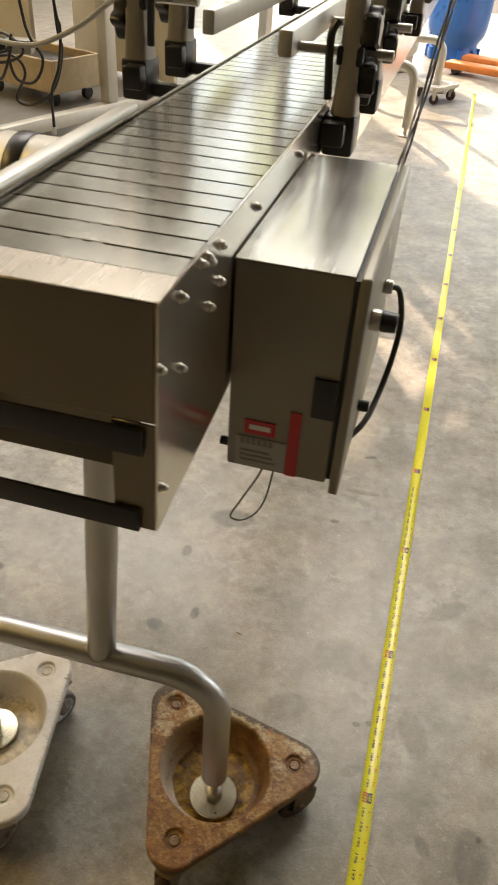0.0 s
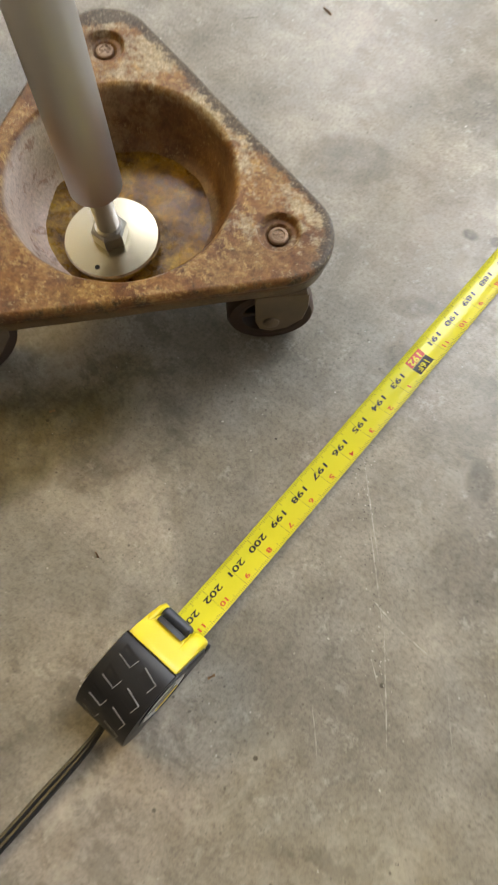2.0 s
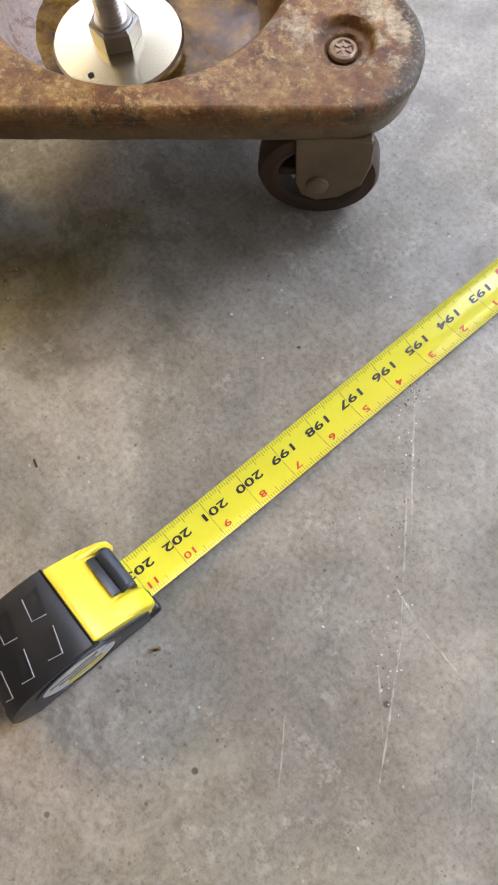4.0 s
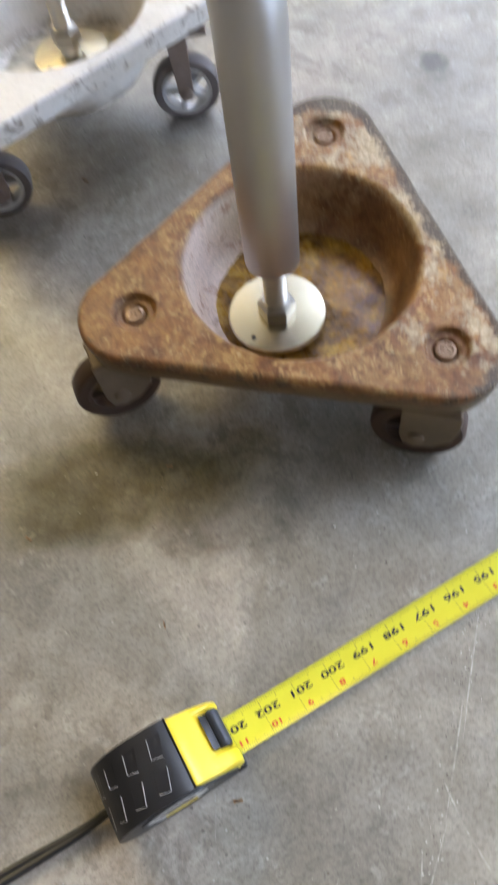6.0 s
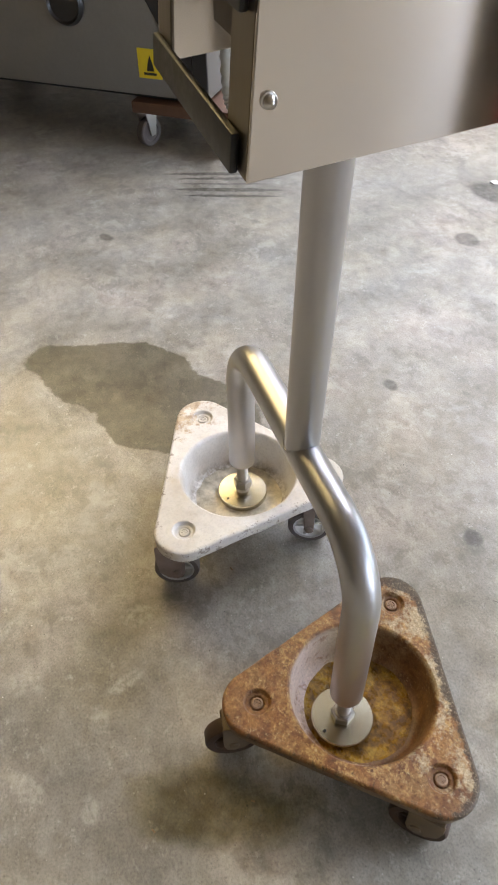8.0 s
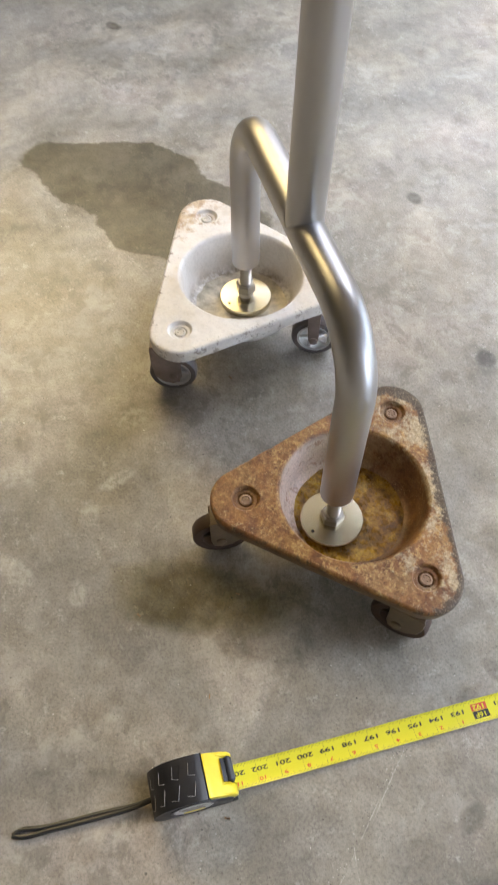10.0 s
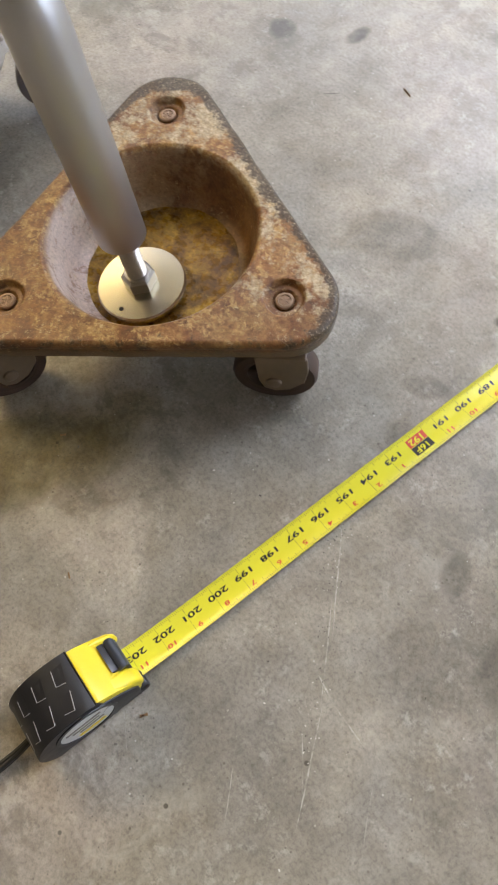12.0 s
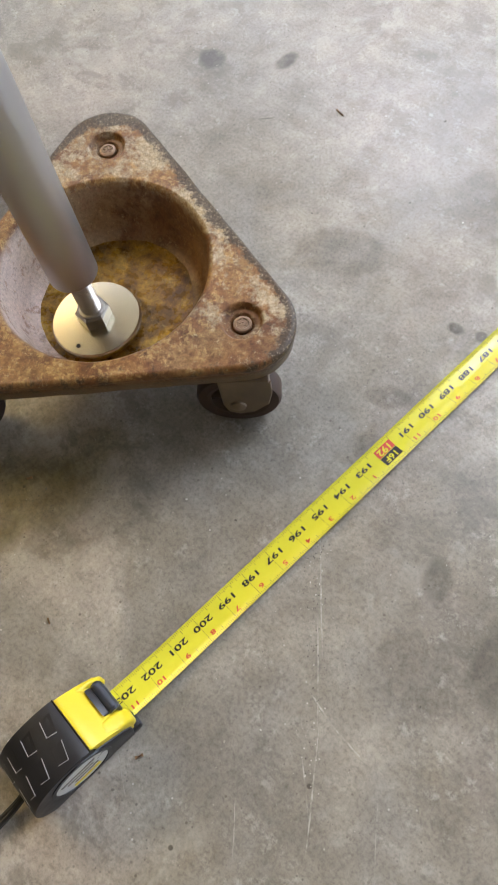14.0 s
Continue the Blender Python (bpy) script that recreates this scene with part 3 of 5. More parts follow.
def sweep(pts, r, seg=12, cap=True, radii=None):
    bm = bmesh.new()
    add_sweep(bm, pts, r, seg, cap, radii)
    return bm


def rounded(pts, radius, steps=10):
    """A line of points with its inner corners rounded."""
    pts = [Vector(p) for p in pts]
    out = [pts[0]]
    for a, b, c in zip(pts, pts[1:], pts[2:]):
        u, v = (a - b).normalized(), (c - b).normalized()
        half = u.angle(v) / 2
        cut = radius / math.tan(half)
        p, q = b + u * cut, b + v * cut
        centre = b + (u + v).normalized() * (radius / math.sin(half))
        for i in range(steps + 1):
            whole = (p - centre).angle(q - centre)
            t = i / steps
            w = ((p - centre) * math.sin((1 - t) * whole) + (q - centre) * math.sin(t * whole)) / math.sin(whole)
            out.append(centre + w)
    out.append(pts[-1])
    return out


def smooth_line(pts, steps=8):
    """A Catmull-Rom line through the points."""
    pts = [Vector(p) for p in pts]
    q = [pts[0] * 2 - pts[1]] + pts + [pts[-1] * 2 - pts[-2]]
    out = []
    for i in range(1, len(q) - 2):
        for k in range(steps):
            t = k / steps
            a, b, c, d = q[i - 1], q[i], q[i + 1], q[i + 2]
            out.append(0.5 * (2 * b + (c - a) * t + (2 * a - 5 * b + 4 * c - d) * t * t + (3 * b - a - 3 * c + d) * t ** 3))
    out.append(pts[-1])
    return out


def add_prism(bm, outline, x0, x1, bevel=0.0, seg=2):
    """An outline in y, z drawn out from x0 to x1."""
    a = [bm.verts.new((x0, y, z)) for y, z in outline]
    b = [bm.verts.new((x1, y, z)) for y, z in outline]
    n = len(outline)
    faces = [bm.faces.new(a[::-1]), bm.faces.new(b)]
    for i in range(n):
        j = (i + 1) % n
        bm.faces.new((a[i], a[j], b[j], b[i]))
    bmesh.ops.recalc_face_normals(bm, faces=bm.faces[:])
    if bevel:
        es = [e for f in faces for e in f.edges]
        bmesh.ops.bevel(bm, geom=es, offset=bevel, segments=seg, profile=0.5, affect="EDGES", clamp_overlap=True)


def hex_nut(p, r, h, up=(0, 0, 1)):
    bm = bmesh.new()
    q = Vector(p) + Vector(up).normalized() * h
    add_lathe(bm, [(r, 0), (r, h * 0.86), (r * 0.86, h)], 6, axis_matrix(p, q), True, True)
    return bm


def letters(text, size, place):
    """The outline of a word as a bmesh, moved by place(x, y) -> point."""
    curve = bpy.data.curves.new("word", "FONT")
    curve.body, curve.size, curve.align_x, curve.align_y = text, size, "CENTER", "CENTER"
    curve.resolution_u = 3
    curve.offset = size * 0.022
    ob = new("word", curve)
    dg = bpy.context.evaluated_depsgraph_get()
    dg.update()
    me = bpy.data.meshes.new_from_object(ob.evaluated_get(dg))
    bm = bmesh.new()
    bm.from_mesh(me)
    for v in bm.verts:
        v.co = place(v.co.x, v.co.y)
    bpy.data.objects.remove(ob)
    bpy.data.curves.remove(curve)
    bpy.data.meshes.remove(me)
    return bm


def join(bm, other):
    me = bpy.data.meshes.new("tmp")
    other.to_mesh(me)
    other.free()
    bm.from_mesh(me)
    bpy.data.meshes.remove(me)

# ---- the hall ----
def structure(name, bm, mat, label, parent=None):
    ob = part(name, bm, mat, parent)
    return tagged(ob, label, kind="structure")


def pierced(bm, place, a0, a1, top, holes):
    """Wall panels along one axis from a0 to a1, left out where a hole (from, to, sill, head) goes through."""
    cuts = sorted({a0, a1} | {v for h in holes for v in h[:2]})
    for u, v in zip(cuts, cuts[1:]):
        z = 0.0
        for _, _, sill, head in sorted((h for h in holes if h[0] < (u + v) / 2 < h[1]), key=lambda h: h[2]):
            if sill > z:
                place(bm, u, v, z, sill)
            z = head
        place(bm, u, v, z, top)


bm = bmesh.new()
add_box(bm, -7, 6, -14, 11.2, -0.2, 0)
structure("floor", bm, M_CONCRETE, "worn grey concrete floor with oily and shade-darkened spots and damp stains")
structure("ground", box(-60, 60, 11.2, 90, -0.25, -0.03), M_ASPHALT, "dark asphalt yard outside the hall door")
bm = bmesh.new()
pierced(bm, lambda b, u, v, z0, z1: add_box(b, -7.2, -7, u, v, z0, z1), -14, 11.2, 7.0, [(-3.4, 1.8, 4.2, 6.6), (2.0, 6.9, 3.1, 6.5)])
structure("wall_west", bm, M_WALL, "plain grey hall wall with high windows")
structure("window_1", box(-7.18, -7.15, -3.4, 1.8, 4.2, 6.6), M_BIN, "milky yellowish high window panels")
structure("window_2", box(-7.18, -7.15, 2.0, 6.9, 3.1, 6.5), M_BIN, "milky pale high window panels")
structure("wall_south", box(-7.2, 6.2, -14.2, -14, 0, 7.0), M_WALL, "plain grey hall wall")
bm = bmesh.new()
add_box(bm, 6, 6.2, -14, 4.2, 0, 7.0)
add_box(bm, 6, 6.2, 8.6, 11.2, 0, 7.0)
add_box(bm, 6, 6.2, 4.2, 8.6, 4.4, 7.0)
structure("wall_east", bm, M_WALL, "plain grey hall wall with a door opening")
# unseen wall; its small holes are added to shape the floor's sun patches
bm = bmesh.new()
pierced(bm, lambda b, u, v, z0, z1: add_box(b, u, v, 11, 11.2, z0, z1), -7, 6, 7.0,
        [(-5.9, -4.6, 2.2, 4.1), (-5.5, -5.2, 6.325, 6.49), (-5.195, -4.955, 5.72, 6.34), (-4.925, -4.69, 5.6, 6.27), (-3.97, 3.5, 0.0, 5.06)])
structure("wall_north", bm, M_WALL, "unseen grey hall wall with a wide door and slits shaping the sun patches")
bm = bmesh.new()
add_box(bm, -7.2, 6.2, -14.2, 4.0, 7.0, 7.2)
add_box(bm, -7.2, 6.2, 8.8, 11.2, 7.0, 7.2)
add_box(bm, -7.2, -5.4, 4.0, 8.8, 7.0, 7.2)
add_box(bm, 2.2, 6.2, 4.0, 8.8, 7.0, 7.2)
structure("ceiling", bm, M_CEIL, "plain warm grey hall ceiling with a roof light")
structure("roof_light", box(-5.4, 2.2, 4.0, 8.8, 7.15, 7.18), M_BIN, "milky translucent roof light panel")
structure("backdrop", box(-60, 60, 40, 40.2, -1, 16), M_GLOW_FOLIAGE, "glowing backdrop of green trees beyond the yard")

# ---- caster dollies ----
def triangle_outline(screw_r, corner_r, count=720):
    """The rim of a triangle with round corners, as radius by angle from its middle; one corner lies at 0 degrees."""
    pts = []
    for k in range(3):
        a0 = 2 * math.pi * k / 3
        c = Vector((screw_r[k] * math.cos(a0), screw_r[k] * math.sin(a0)))
        for i in range(41):
            a = a0 + radians(-60 + 3 * i)
            pts.append(c + corner_r * Vector((math.cos(a), math.sin(a))))
    dense = []
    for i, p in enumerate(pts):
        q = pts[(i + 1) % len(pts)]
        steps = max(1, int((q - p).length / 0.002))
        dense += [p.lerp(q, s / steps) for s in range(steps)]
    ang = np.array([math.atan2(p.y, p.x) % (2 * math.pi) for p in dense])
    rad = np.array([p.length for p in dense])
    order = np.argsort(ang)
    ang, rad = ang[order], rad[order]
    grid = np.linspace(0, 2 * math.pi, count, endpoint=False)
    return np.interp(grid, np.r_[ang[-1] - 2 * math.pi, ang, ang[0] + 2 * math.pi], np.r_[rad[-1], rad, rad[0]])


def dolly_body(screw_r, corner_r, top, cup_r, depth, rough=0.0005, seg=720, crisp=False):
    g = np.linspace(0, 2 * math.pi, seg, endpoint=False)

    def rim(inset):
        r = triangle_outline(screw_r, corner_r - inset, 720)
        return r[::720 // seg] if 720 % seg == 0 else np.interp(g, np.linspace(0, 2 * math.pi, 721), np.r_[r, r[0]])

    def ring(r, z):
        return [Vector((float(q) * math.cos(a), float(q) * math.sin(a), z)) for q, a in zip(np.broadcast_to(r, seg), g)]

    outer = rim(0.0035)
    rings = [ring(r, top - depth) for r in (0.004, 0.03, 0.05, cup_r - 0.028)]
    rings += [ring(cup_r - 0.021, top - depth + 0.001), ring(cup_r - 0.0155, top - depth + 0.0032), ring(cup_r - 0.0115, top - depth + 0.0072), ring(cup_r - 0.0088, top - depth + 0.013), ring(cup_r - 0.0055, top - depth * 0.5),
              ring(cup_r - 0.001, top - 0.006), ring(cup_r + 0.0005, top - 0.0025), ring(cup_r + 0.003, top)]
    steps = 60
    for s in range(1, steps + 1):
        rings.append(ring(cup_r + 0.003 + (outer - cup_r - 0.003) * s / steps, top))
    thick = 0.021 if crisp else 0.027
    if crisp:
        rings += [ring(rim(0.0006), top - 0.0008), ring(rim(0.0), top - 0.002), ring(rim(0.0005), top - 0.0055), ring(rim(0.0008), top - thick + 0.002), ring(rim(0.002), top - thick)]
    else:
        rings += [ring(rim(0.0012), top - 0.001), ring(rim(0.0), top - 0.0036), ring(rim(0.0001), top - 0.0085), ring(rim(0.0012), top - 0.0102),
                  ring(rim(0.0022), top - 0.0108), ring(rim(0.0026), top - thick + 0.003), ring(rim(0.0045), top - thick)]
    rings += [ring(rim(0.009), top - thick), ring(rim(0.011), top - thick + 0.008), ring(cup_r + 0.003, top - thick + 0.008),
              ring(cup_r - 0.0035, top - depth + 0.013), ring(cup_r - 0.009, top - depth + 0.002), ring(cup_r - 0.02, top - depth - 0.003), ring(0.004, top - depth - 0.003)]
    bm = bmesh.new()
    add_rings(bm, rings, True, True, True)
    bmesh.ops.recalc_face_normals(bm, faces=bm.faces[:])
    # sunk seats round the three bolts, and the unevenness of the casting
    seats = [Vector((q * math.cos(a), q * math.sin(a))) for q, a in zip(screw_r, (0, 2 * math.pi / 3, 4 * math.pi / 3))]
    layer = bm.verts.layers.float.new("rim")
    full = rim(0.0)
    for v in bm.verts:
        edge = float(full[int(round(math.atan2(v.co.y, v.co.x) % (2 * math.pi) / (2 * math.pi) * seg)) % seg])
        v[layer] = max(0.0, 1 - (edge - v.co.xy.length) / 0.02)
        if abs(v.co.z - top) < 1e-5:
            d = min((v.co.xy - c).length for c in seats)
            v.co.z -= 0.0052 * max(0.0, min(1.0, (0.0166 - d) / 0.0026)) + 0.003 * max(0.0, min(1.0, (0.0098 - d) / 0.0014))
        v.co.z += rough * noise.noise(v.co * 55)
        v.co.xy += v.co.xy.normalized() * rough * 1.2 * noise.noise(v.co * 40 + Vector((3, 1, 7)))
    return bm


def caster(parent, at, under, facing, wheel_r, wheel_mat, fork_mat, rim_mat, off, strap):
    """A swivel caster below a corner: fork with two cheeks, spoked wheel, axle bolt. facing: degrees of the axle's direction."""
    a = radians(facing)
    ax, fw = Vector((math.cos(a), math.sin(a), 0)), Vector((-math.sin(a), math.cos(a), 0))
    hub = Vector((at[0] + off[0], at[1] + off[1], wheel_r))
    m = Matrix((( ax.x, fw.x, 0, hub.x), (ax.y, fw.y, 0, hub.y), (0, 0, 1, hub.z), (0, 0, 0, 1)))
    bm = bmesh.new()
    add_lathe(bm, [(0.004, 0.0), (0.019, 0.0), (0.021, -0.004), (0.021, -0.009), (0.016, -0.011), (0.004, -0.011)], 20, Matrix.Translation((at[0], at[1], under)), True, True)
    top = under - 0.009 - wheel_r
    for s in (-1, 1):
        outline = [(-0.008, top), (0.012, top), (0.008, 0.0), (0.004, -0.008), (-0.004, -0.008), (-0.007, 0.0)] if strap else [(-0.029, top), (0.013, top), (0.0125, 0.0), (0.009, -0.011), (0.0, -0.0155), (-0.013, -0.012), (-0.025, 0.0), (-0.029, top * 0.5)]
        mid = bmesh.new()
        add_prism(mid, outline, s * 0.0128 - 0.0014, s * 0.0128 + 0.0014, 0.0008, 1)
        mid.transform(m)
        join(bm, mid)
    mid = box(-0.0142, 0.0142, -0.028, 0.012, top - 0.002, top + 0.002, 0.001, 1)
    mid.transform(m)
    join(bm, mid)
    fork = part("fork", bm, fork_mat, parent)
    turn = m @ Matrix.Rotation(radians(90), 4, "Y")
    w = 0.0095
    rim0 = wheel_r - 0.009
    tyre = lathe([(rim0, -w), (wheel_r - 0.002, -w), (wheel_r, -w + 0.003), (wheel_r, w - 0.003), (wheel_r - 0.002, w), (rim0, w)], 30, turn)
    wheel = part("wheel", tyre, wheel_mat, parent)
    bm = bmesh.new()
    add_lathe(bm, [(rim0 - 0.003, -w + 0.0005), (rim0 + 0.0003, -w - 0.0004), (rim0 + 0.0003, w + 0.0004), (rim0 - 0.003, w - 0.0005), (rim0 - 0.003, -w + 0.0005)], 30, turn)
    add_lathe(bm, [(0.0075, -w), (0.0075, w)], 16, turn, True, True)
    for k in range(5):
        sp = box(0.005, rim0 - 0.001, -0.0028, 0.0028, -w * 0.7, w * 0.7, 0.001, 1)
        sp.transform(turn @ Matrix.Rotation(2 * math.pi * k / 5 + 0.3, 4, "Z"))
        join(bm, sp)
    part("spoked_rim", bm, rim_mat, parent)
    bm = bmesh.new()
    add_rod(bm, m @ Vector((-0.017, 0, 0)), m @ Vector((0.017, 0, 0)), 0.0042, 10)
    for s in (-1, 1):
        add_lathe(bm, [(0.0066, 0), (0.0062, 0.002), (0.003, 0.0035)], 12, axis_matrix(m @ Vector((s * 0.0142, 0, 0)), m @ Vector((s * 0.02, 0, 0))), True, True)
    part("axle_bolt", bm, fork_mat, parent)


def dolly(label, centre, turn, screw_r, top, body_mat, cup_mat, screw_mat, wheel_mat, fork_mat, rim_mat, facings, corner_r=0.042, cup_r=0.088, depth=0.056, wheel_r=0.033, dip=(0, 0, 0), strap=()):
    """dip: how far each corner hangs below the level top, as the worn casters let it. strap: the corners whose forks have narrow cheeks."""
    t = thing("caster_dolly", label, "dolly", pose(centre[0], centre[1], 0, 0, 0, turn), "dollies under the conveyor stand")
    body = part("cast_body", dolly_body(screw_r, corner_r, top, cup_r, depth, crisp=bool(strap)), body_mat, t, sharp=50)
    corners = [Vector((r * math.cos(2 * math.pi * k / 3), r * math.sin(2 * math.pi * k / 3), top - d)) for k, (r, d) in enumerate(zip(screw_r, dip))]
    up = (corners[1] - corners[0]).cross(corners[2] - corners[0]).normalized()
    tilt = Matrix.Translation((0, 0, up.dot(corners[0]) / up.z)) @ Vector((0, 0, 1)).rotation_difference(up).to_matrix().to_4x4() @ Matrix.Translation((0, 0, -top))
    body.matrix_basis = tilt
    bm = bmesh.new()
    rr = [0.003, 0.018, 0.034, 0.05, 0.062, cup_r - 0.0165]
    add_rings(bm, [[Vector((r * math.cos(a), r * math.sin(a), top - depth + 0.0012 + 0.0006 * noise.noise(Vector((r * 60 * math.cos(a), r * 60 * math.sin(a), 2))))) for a in (2 * math.pi * i / 72 for i in range(72))] for r in rr], True, True)
    part("cup_bottom", bm, cup_mat, body)
    for k, (facing, offset) in enumerate(facings):
        off = Vector((*offset, 0))
        off.rotate(Euler((0, 0, radians(-turn))))
        a = 2 * math.pi * k / 3
        p = Vector((screw_r[k] * math.cos(a), screw_r[k] * math.sin(a), top - 0.0066))
        bm = bmesh.new()
        add_lathe(bm, [(0.0076, 0), (0.0075, 0.0012), (0.0068, 0.002), (0.0052, 0.0023), (0.0044, 0.0014), (0.0012, 0.0014)], 24, Matrix.Translation(p), False, True)
        for j in range(6):
            st = box(0.0012, 0.0048, -0.0005, 0.0005, 0.001, 0.0021, 0, 1, Matrix.Translation(p) @ Matrix.Rotation(j * math.pi / 3, 4, "Z"))
            join(bm, st)
        part("socket_screw", bm, screw_mat, t).matrix_basis = tilt
        c = new("caster")
        c.empty_display_size = 0.03
        c.parent = t
        caster(c, (p.x, p.y), top - 0.018 - dip[k], facing - turn, wheel_r, wheel_mat, fork_mat, rim_mat, off, k in strap)
    return t


RUST_AT, WHITE_AT = (-0.247, 0.215), (-0.622, 0.174)
dolly("rusty brown triangular cast dolly with an oily round cup", RUST_AT, 19.2, (0.1285,) * 3, 0.107, M_RUST, M_OIL,
      M_RUSTSCREW, M_WHEELRUST, M_FORKRUST, M_WHEELRUST, ((135, (0.012, -0.024)), (100, (0.0, 0.012)), (172, (-0.001, -0.032))), depth=0.0535, wheel_r=0.035, dip=(0.0095, 0.0005, 0.0035))
dolly("chipped off-white triangular cast dolly with a round cup", WHITE_AT, 68.5, (0.118, 0.137, 0.137), 0.121, M_WHITECAST, M_CUPWHITE,
      M_SCREWPALE, M_WHEELGREY, M_FORKDARK, M_RIMWHITE, ((157, (0.020, -0.0135)), (60, (-0.01, 0.01)), (345, (-0.008, -0.014))), depth=0.060, wheel_r=0.034, strap=(0, 1))

# ---- the slat conveyor on its stand ----
CX = -0.398
XR, XL = -0.281, -0.515
Y0C, Y1C = 0.103, 4.2
ZT = 0.966
FOOT_A, FOOT_B = (-0.2418, 0.1897), (-0.627, 0.182)
conveyor = thing("conveyor", "stainless steel slat conveyor with a grey control box on tubular legs", "conveyor")


def levelling_foot(parent, at, z, tube_z, thick, disc_r=0.0385):
    f = new("levelling_foot")
    f.empty_display_size = 0.03
    f.parent = parent
    x, y = at
    bm = lathe([(disc_r - (0.001 if thick else 0.007), z), (disc_r - (0.0 if thick else 0.003), z + 0.0035), (disc_r, z + 0.0055), (disc_r, z + 0.009), (disc_r - 0.0012, z + 0.0105), (0.02, z + 0.0112), (0.0085, z + 0.0115)], 48, Matrix.Translation((x, y, 0)), True, True)
    part("foot_disc", bm, M_DISC, f, "turned bright steel disc")
    part("drain_hole", lathe([(0.0019, 0.0), (0.0019, 0.0004), (0.0002, 0.0004)], 12, Matrix.Translation((x + 0.0117, y - 0.028, z + 0.0107)), True, True), M_GAP, f)
    if thick:
        part("neck", lathe([(0.0105, z + 0.011), (0.0095, z + 0.013), (0.0095, z + 0.021), (0.0125, z + 0.0225)], 24, Matrix.Translation((x, y, 0)), True, True), M_BOLT, f)
    part("lock_nut", hex_nut((x, y, z + (0.0215 if thick else 0.0115)), 0.0146, 0.0135 if thick else 0.0122), M_NUT, f)
    part("nut_collar", lathe([(0.0116, 0.0), (0.0116, 0.0012), (0.0106, 0.002), (0.0092, 0.002)], 24, Matrix.Translation((x, y, z + (0.0348 if thick else 0.0235))), True, True), M_NUT, f)
    prof, zz = [], z + 0.0225
    while zz < tube_z + 0.004:
        prof += [(0.0088, zz), (0.0088, zz + 0.0005), (0.0076, zz + 0.0013), (0.0076, zz + 0.0016)]
        zz += 0.0024
    part("threaded_rod", lathe(prof, 20, Matrix.Translation((x, y, 0)), True, True), M_BOLT, f)


def tube_stand(parent, foot_a, foot_b, za, zb, arm_z, post_top, r=0.0195, post_r=0.0194, bend=0.075, foot_z=(0.0502, 0.062), share=0.44, lean=(0, 0)):
    a, b = Vector((*foot_a, za)), Vector((*foot_b, zb))
    line = rounded([a, Vector((*foot_a, arm_z)), Vector((*foot_b, arm_z)), b], bend, 14)
    part("cross_tube", sweep(line, r, 32), M_TUBE, parent)
    mid = Vector((*foot_a, arm_z)).lerp(Vector((*foot_b, arm_z)), share)
    bm = bmesh.new()
    add_rod(bm, mid, (mid.x + lean[0], mid.y + lean[1], post_top), post_r, 36)
    part("post", bm, M_TUBE, parent)
    bm = bmesh.new()
    ring = []
    for k in range(37):
        t = 2 * math.pi * k / 36
        px, py = post_r * math.cos(t), post_r * math.sin(t)
        d = (Vector((*foot_b, 0)) - Vector((*foot_a, 0))).normalized()
        off = abs(-px * d.y + py * d.x)
        ring.append((mid.x + px, mid.y + py, arm_z + math.sqrt(max(0.0, r * r - min(off, r * 0.98) ** 2)) + 0.0005))
    add_sweep(bm, ring, 0.0013, 8, False)
    part("weld_seam", bm, M_TUBE, parent)
    levelling_foot(parent, foot_a, foot_z[0], za, False)
    levelling_foot(parent, foot_b, foot_z[1], zb, True)


tube_stand(conveyor, FOOT_A, FOOT_B, 0.121, 0.138, 0.366, 0.80, lean=(0.034, -0.003))

# side plates: a deep end section, then the long rail
def side_plate(x0, x1):
    outline = [(Y0C - 0.017, 0.738), (0.33, 0.760), (0.36, 0.775), (0.80, 0.79), (Y1C, 0.79), (Y1C, ZT), (Y0C + 0.004, ZT), (Y0C, ZT - 0.004)]
    bm = bmesh.new()
    add_prism(bm, outline, x0, x1, 0.0008, 1)
    return bm


part("side_plate", side_plate(XR - 0.003, XR), M_STEEL, conveyor)
part("side_plate", side_plate(XL, XL + 0.003), M_STEEL, conveyor)
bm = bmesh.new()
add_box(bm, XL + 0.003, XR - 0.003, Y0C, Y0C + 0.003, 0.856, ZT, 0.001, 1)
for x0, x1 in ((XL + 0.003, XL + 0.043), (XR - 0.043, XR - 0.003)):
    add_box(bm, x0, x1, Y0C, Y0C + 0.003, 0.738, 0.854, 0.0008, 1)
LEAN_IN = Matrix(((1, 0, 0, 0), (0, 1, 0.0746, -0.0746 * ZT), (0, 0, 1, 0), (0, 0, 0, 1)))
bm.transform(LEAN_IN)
part("end_cover", bm, M_SHADED_COVER, conveyor, "steel end sheet coloured brown-grey for its shaded front")
part("inner_sheet", box(XL + 0.03, XR - 0.03, Y0C + 0.022, Y0C + 0.025, 0.772, 0.858, 0.0008, 1), M_SHADED_COVER, conveyor, "dark recessed sheet behind the strips")
part("end_lip", box(XL + 0.003, XR - 0.003, Y0C + 0.003, 0.157, ZT - 0.003, ZT - 0.0005, 0.001, 1), M_LIP, conveyor, "bright folded lip before the slats")
part("rubber_strip", box(XL + 0.006, XR - 0.012, Y0C - 0.006, Y0C - 0.0005, 0.824, 0.85, 0.0015, 2, LEAN_IN), M_BLACK, conveyor, "black rubber strip")
part("rubber_strip", box(XL + 0.006, XR - 0.016, Y0C - 0.006, Y0C - 0.0005, 0.738, 0.762, 0.0015, 2, LEAN_IN), M_BLACK, conveyor, "black rubber strip")
bm = bmesh.new()
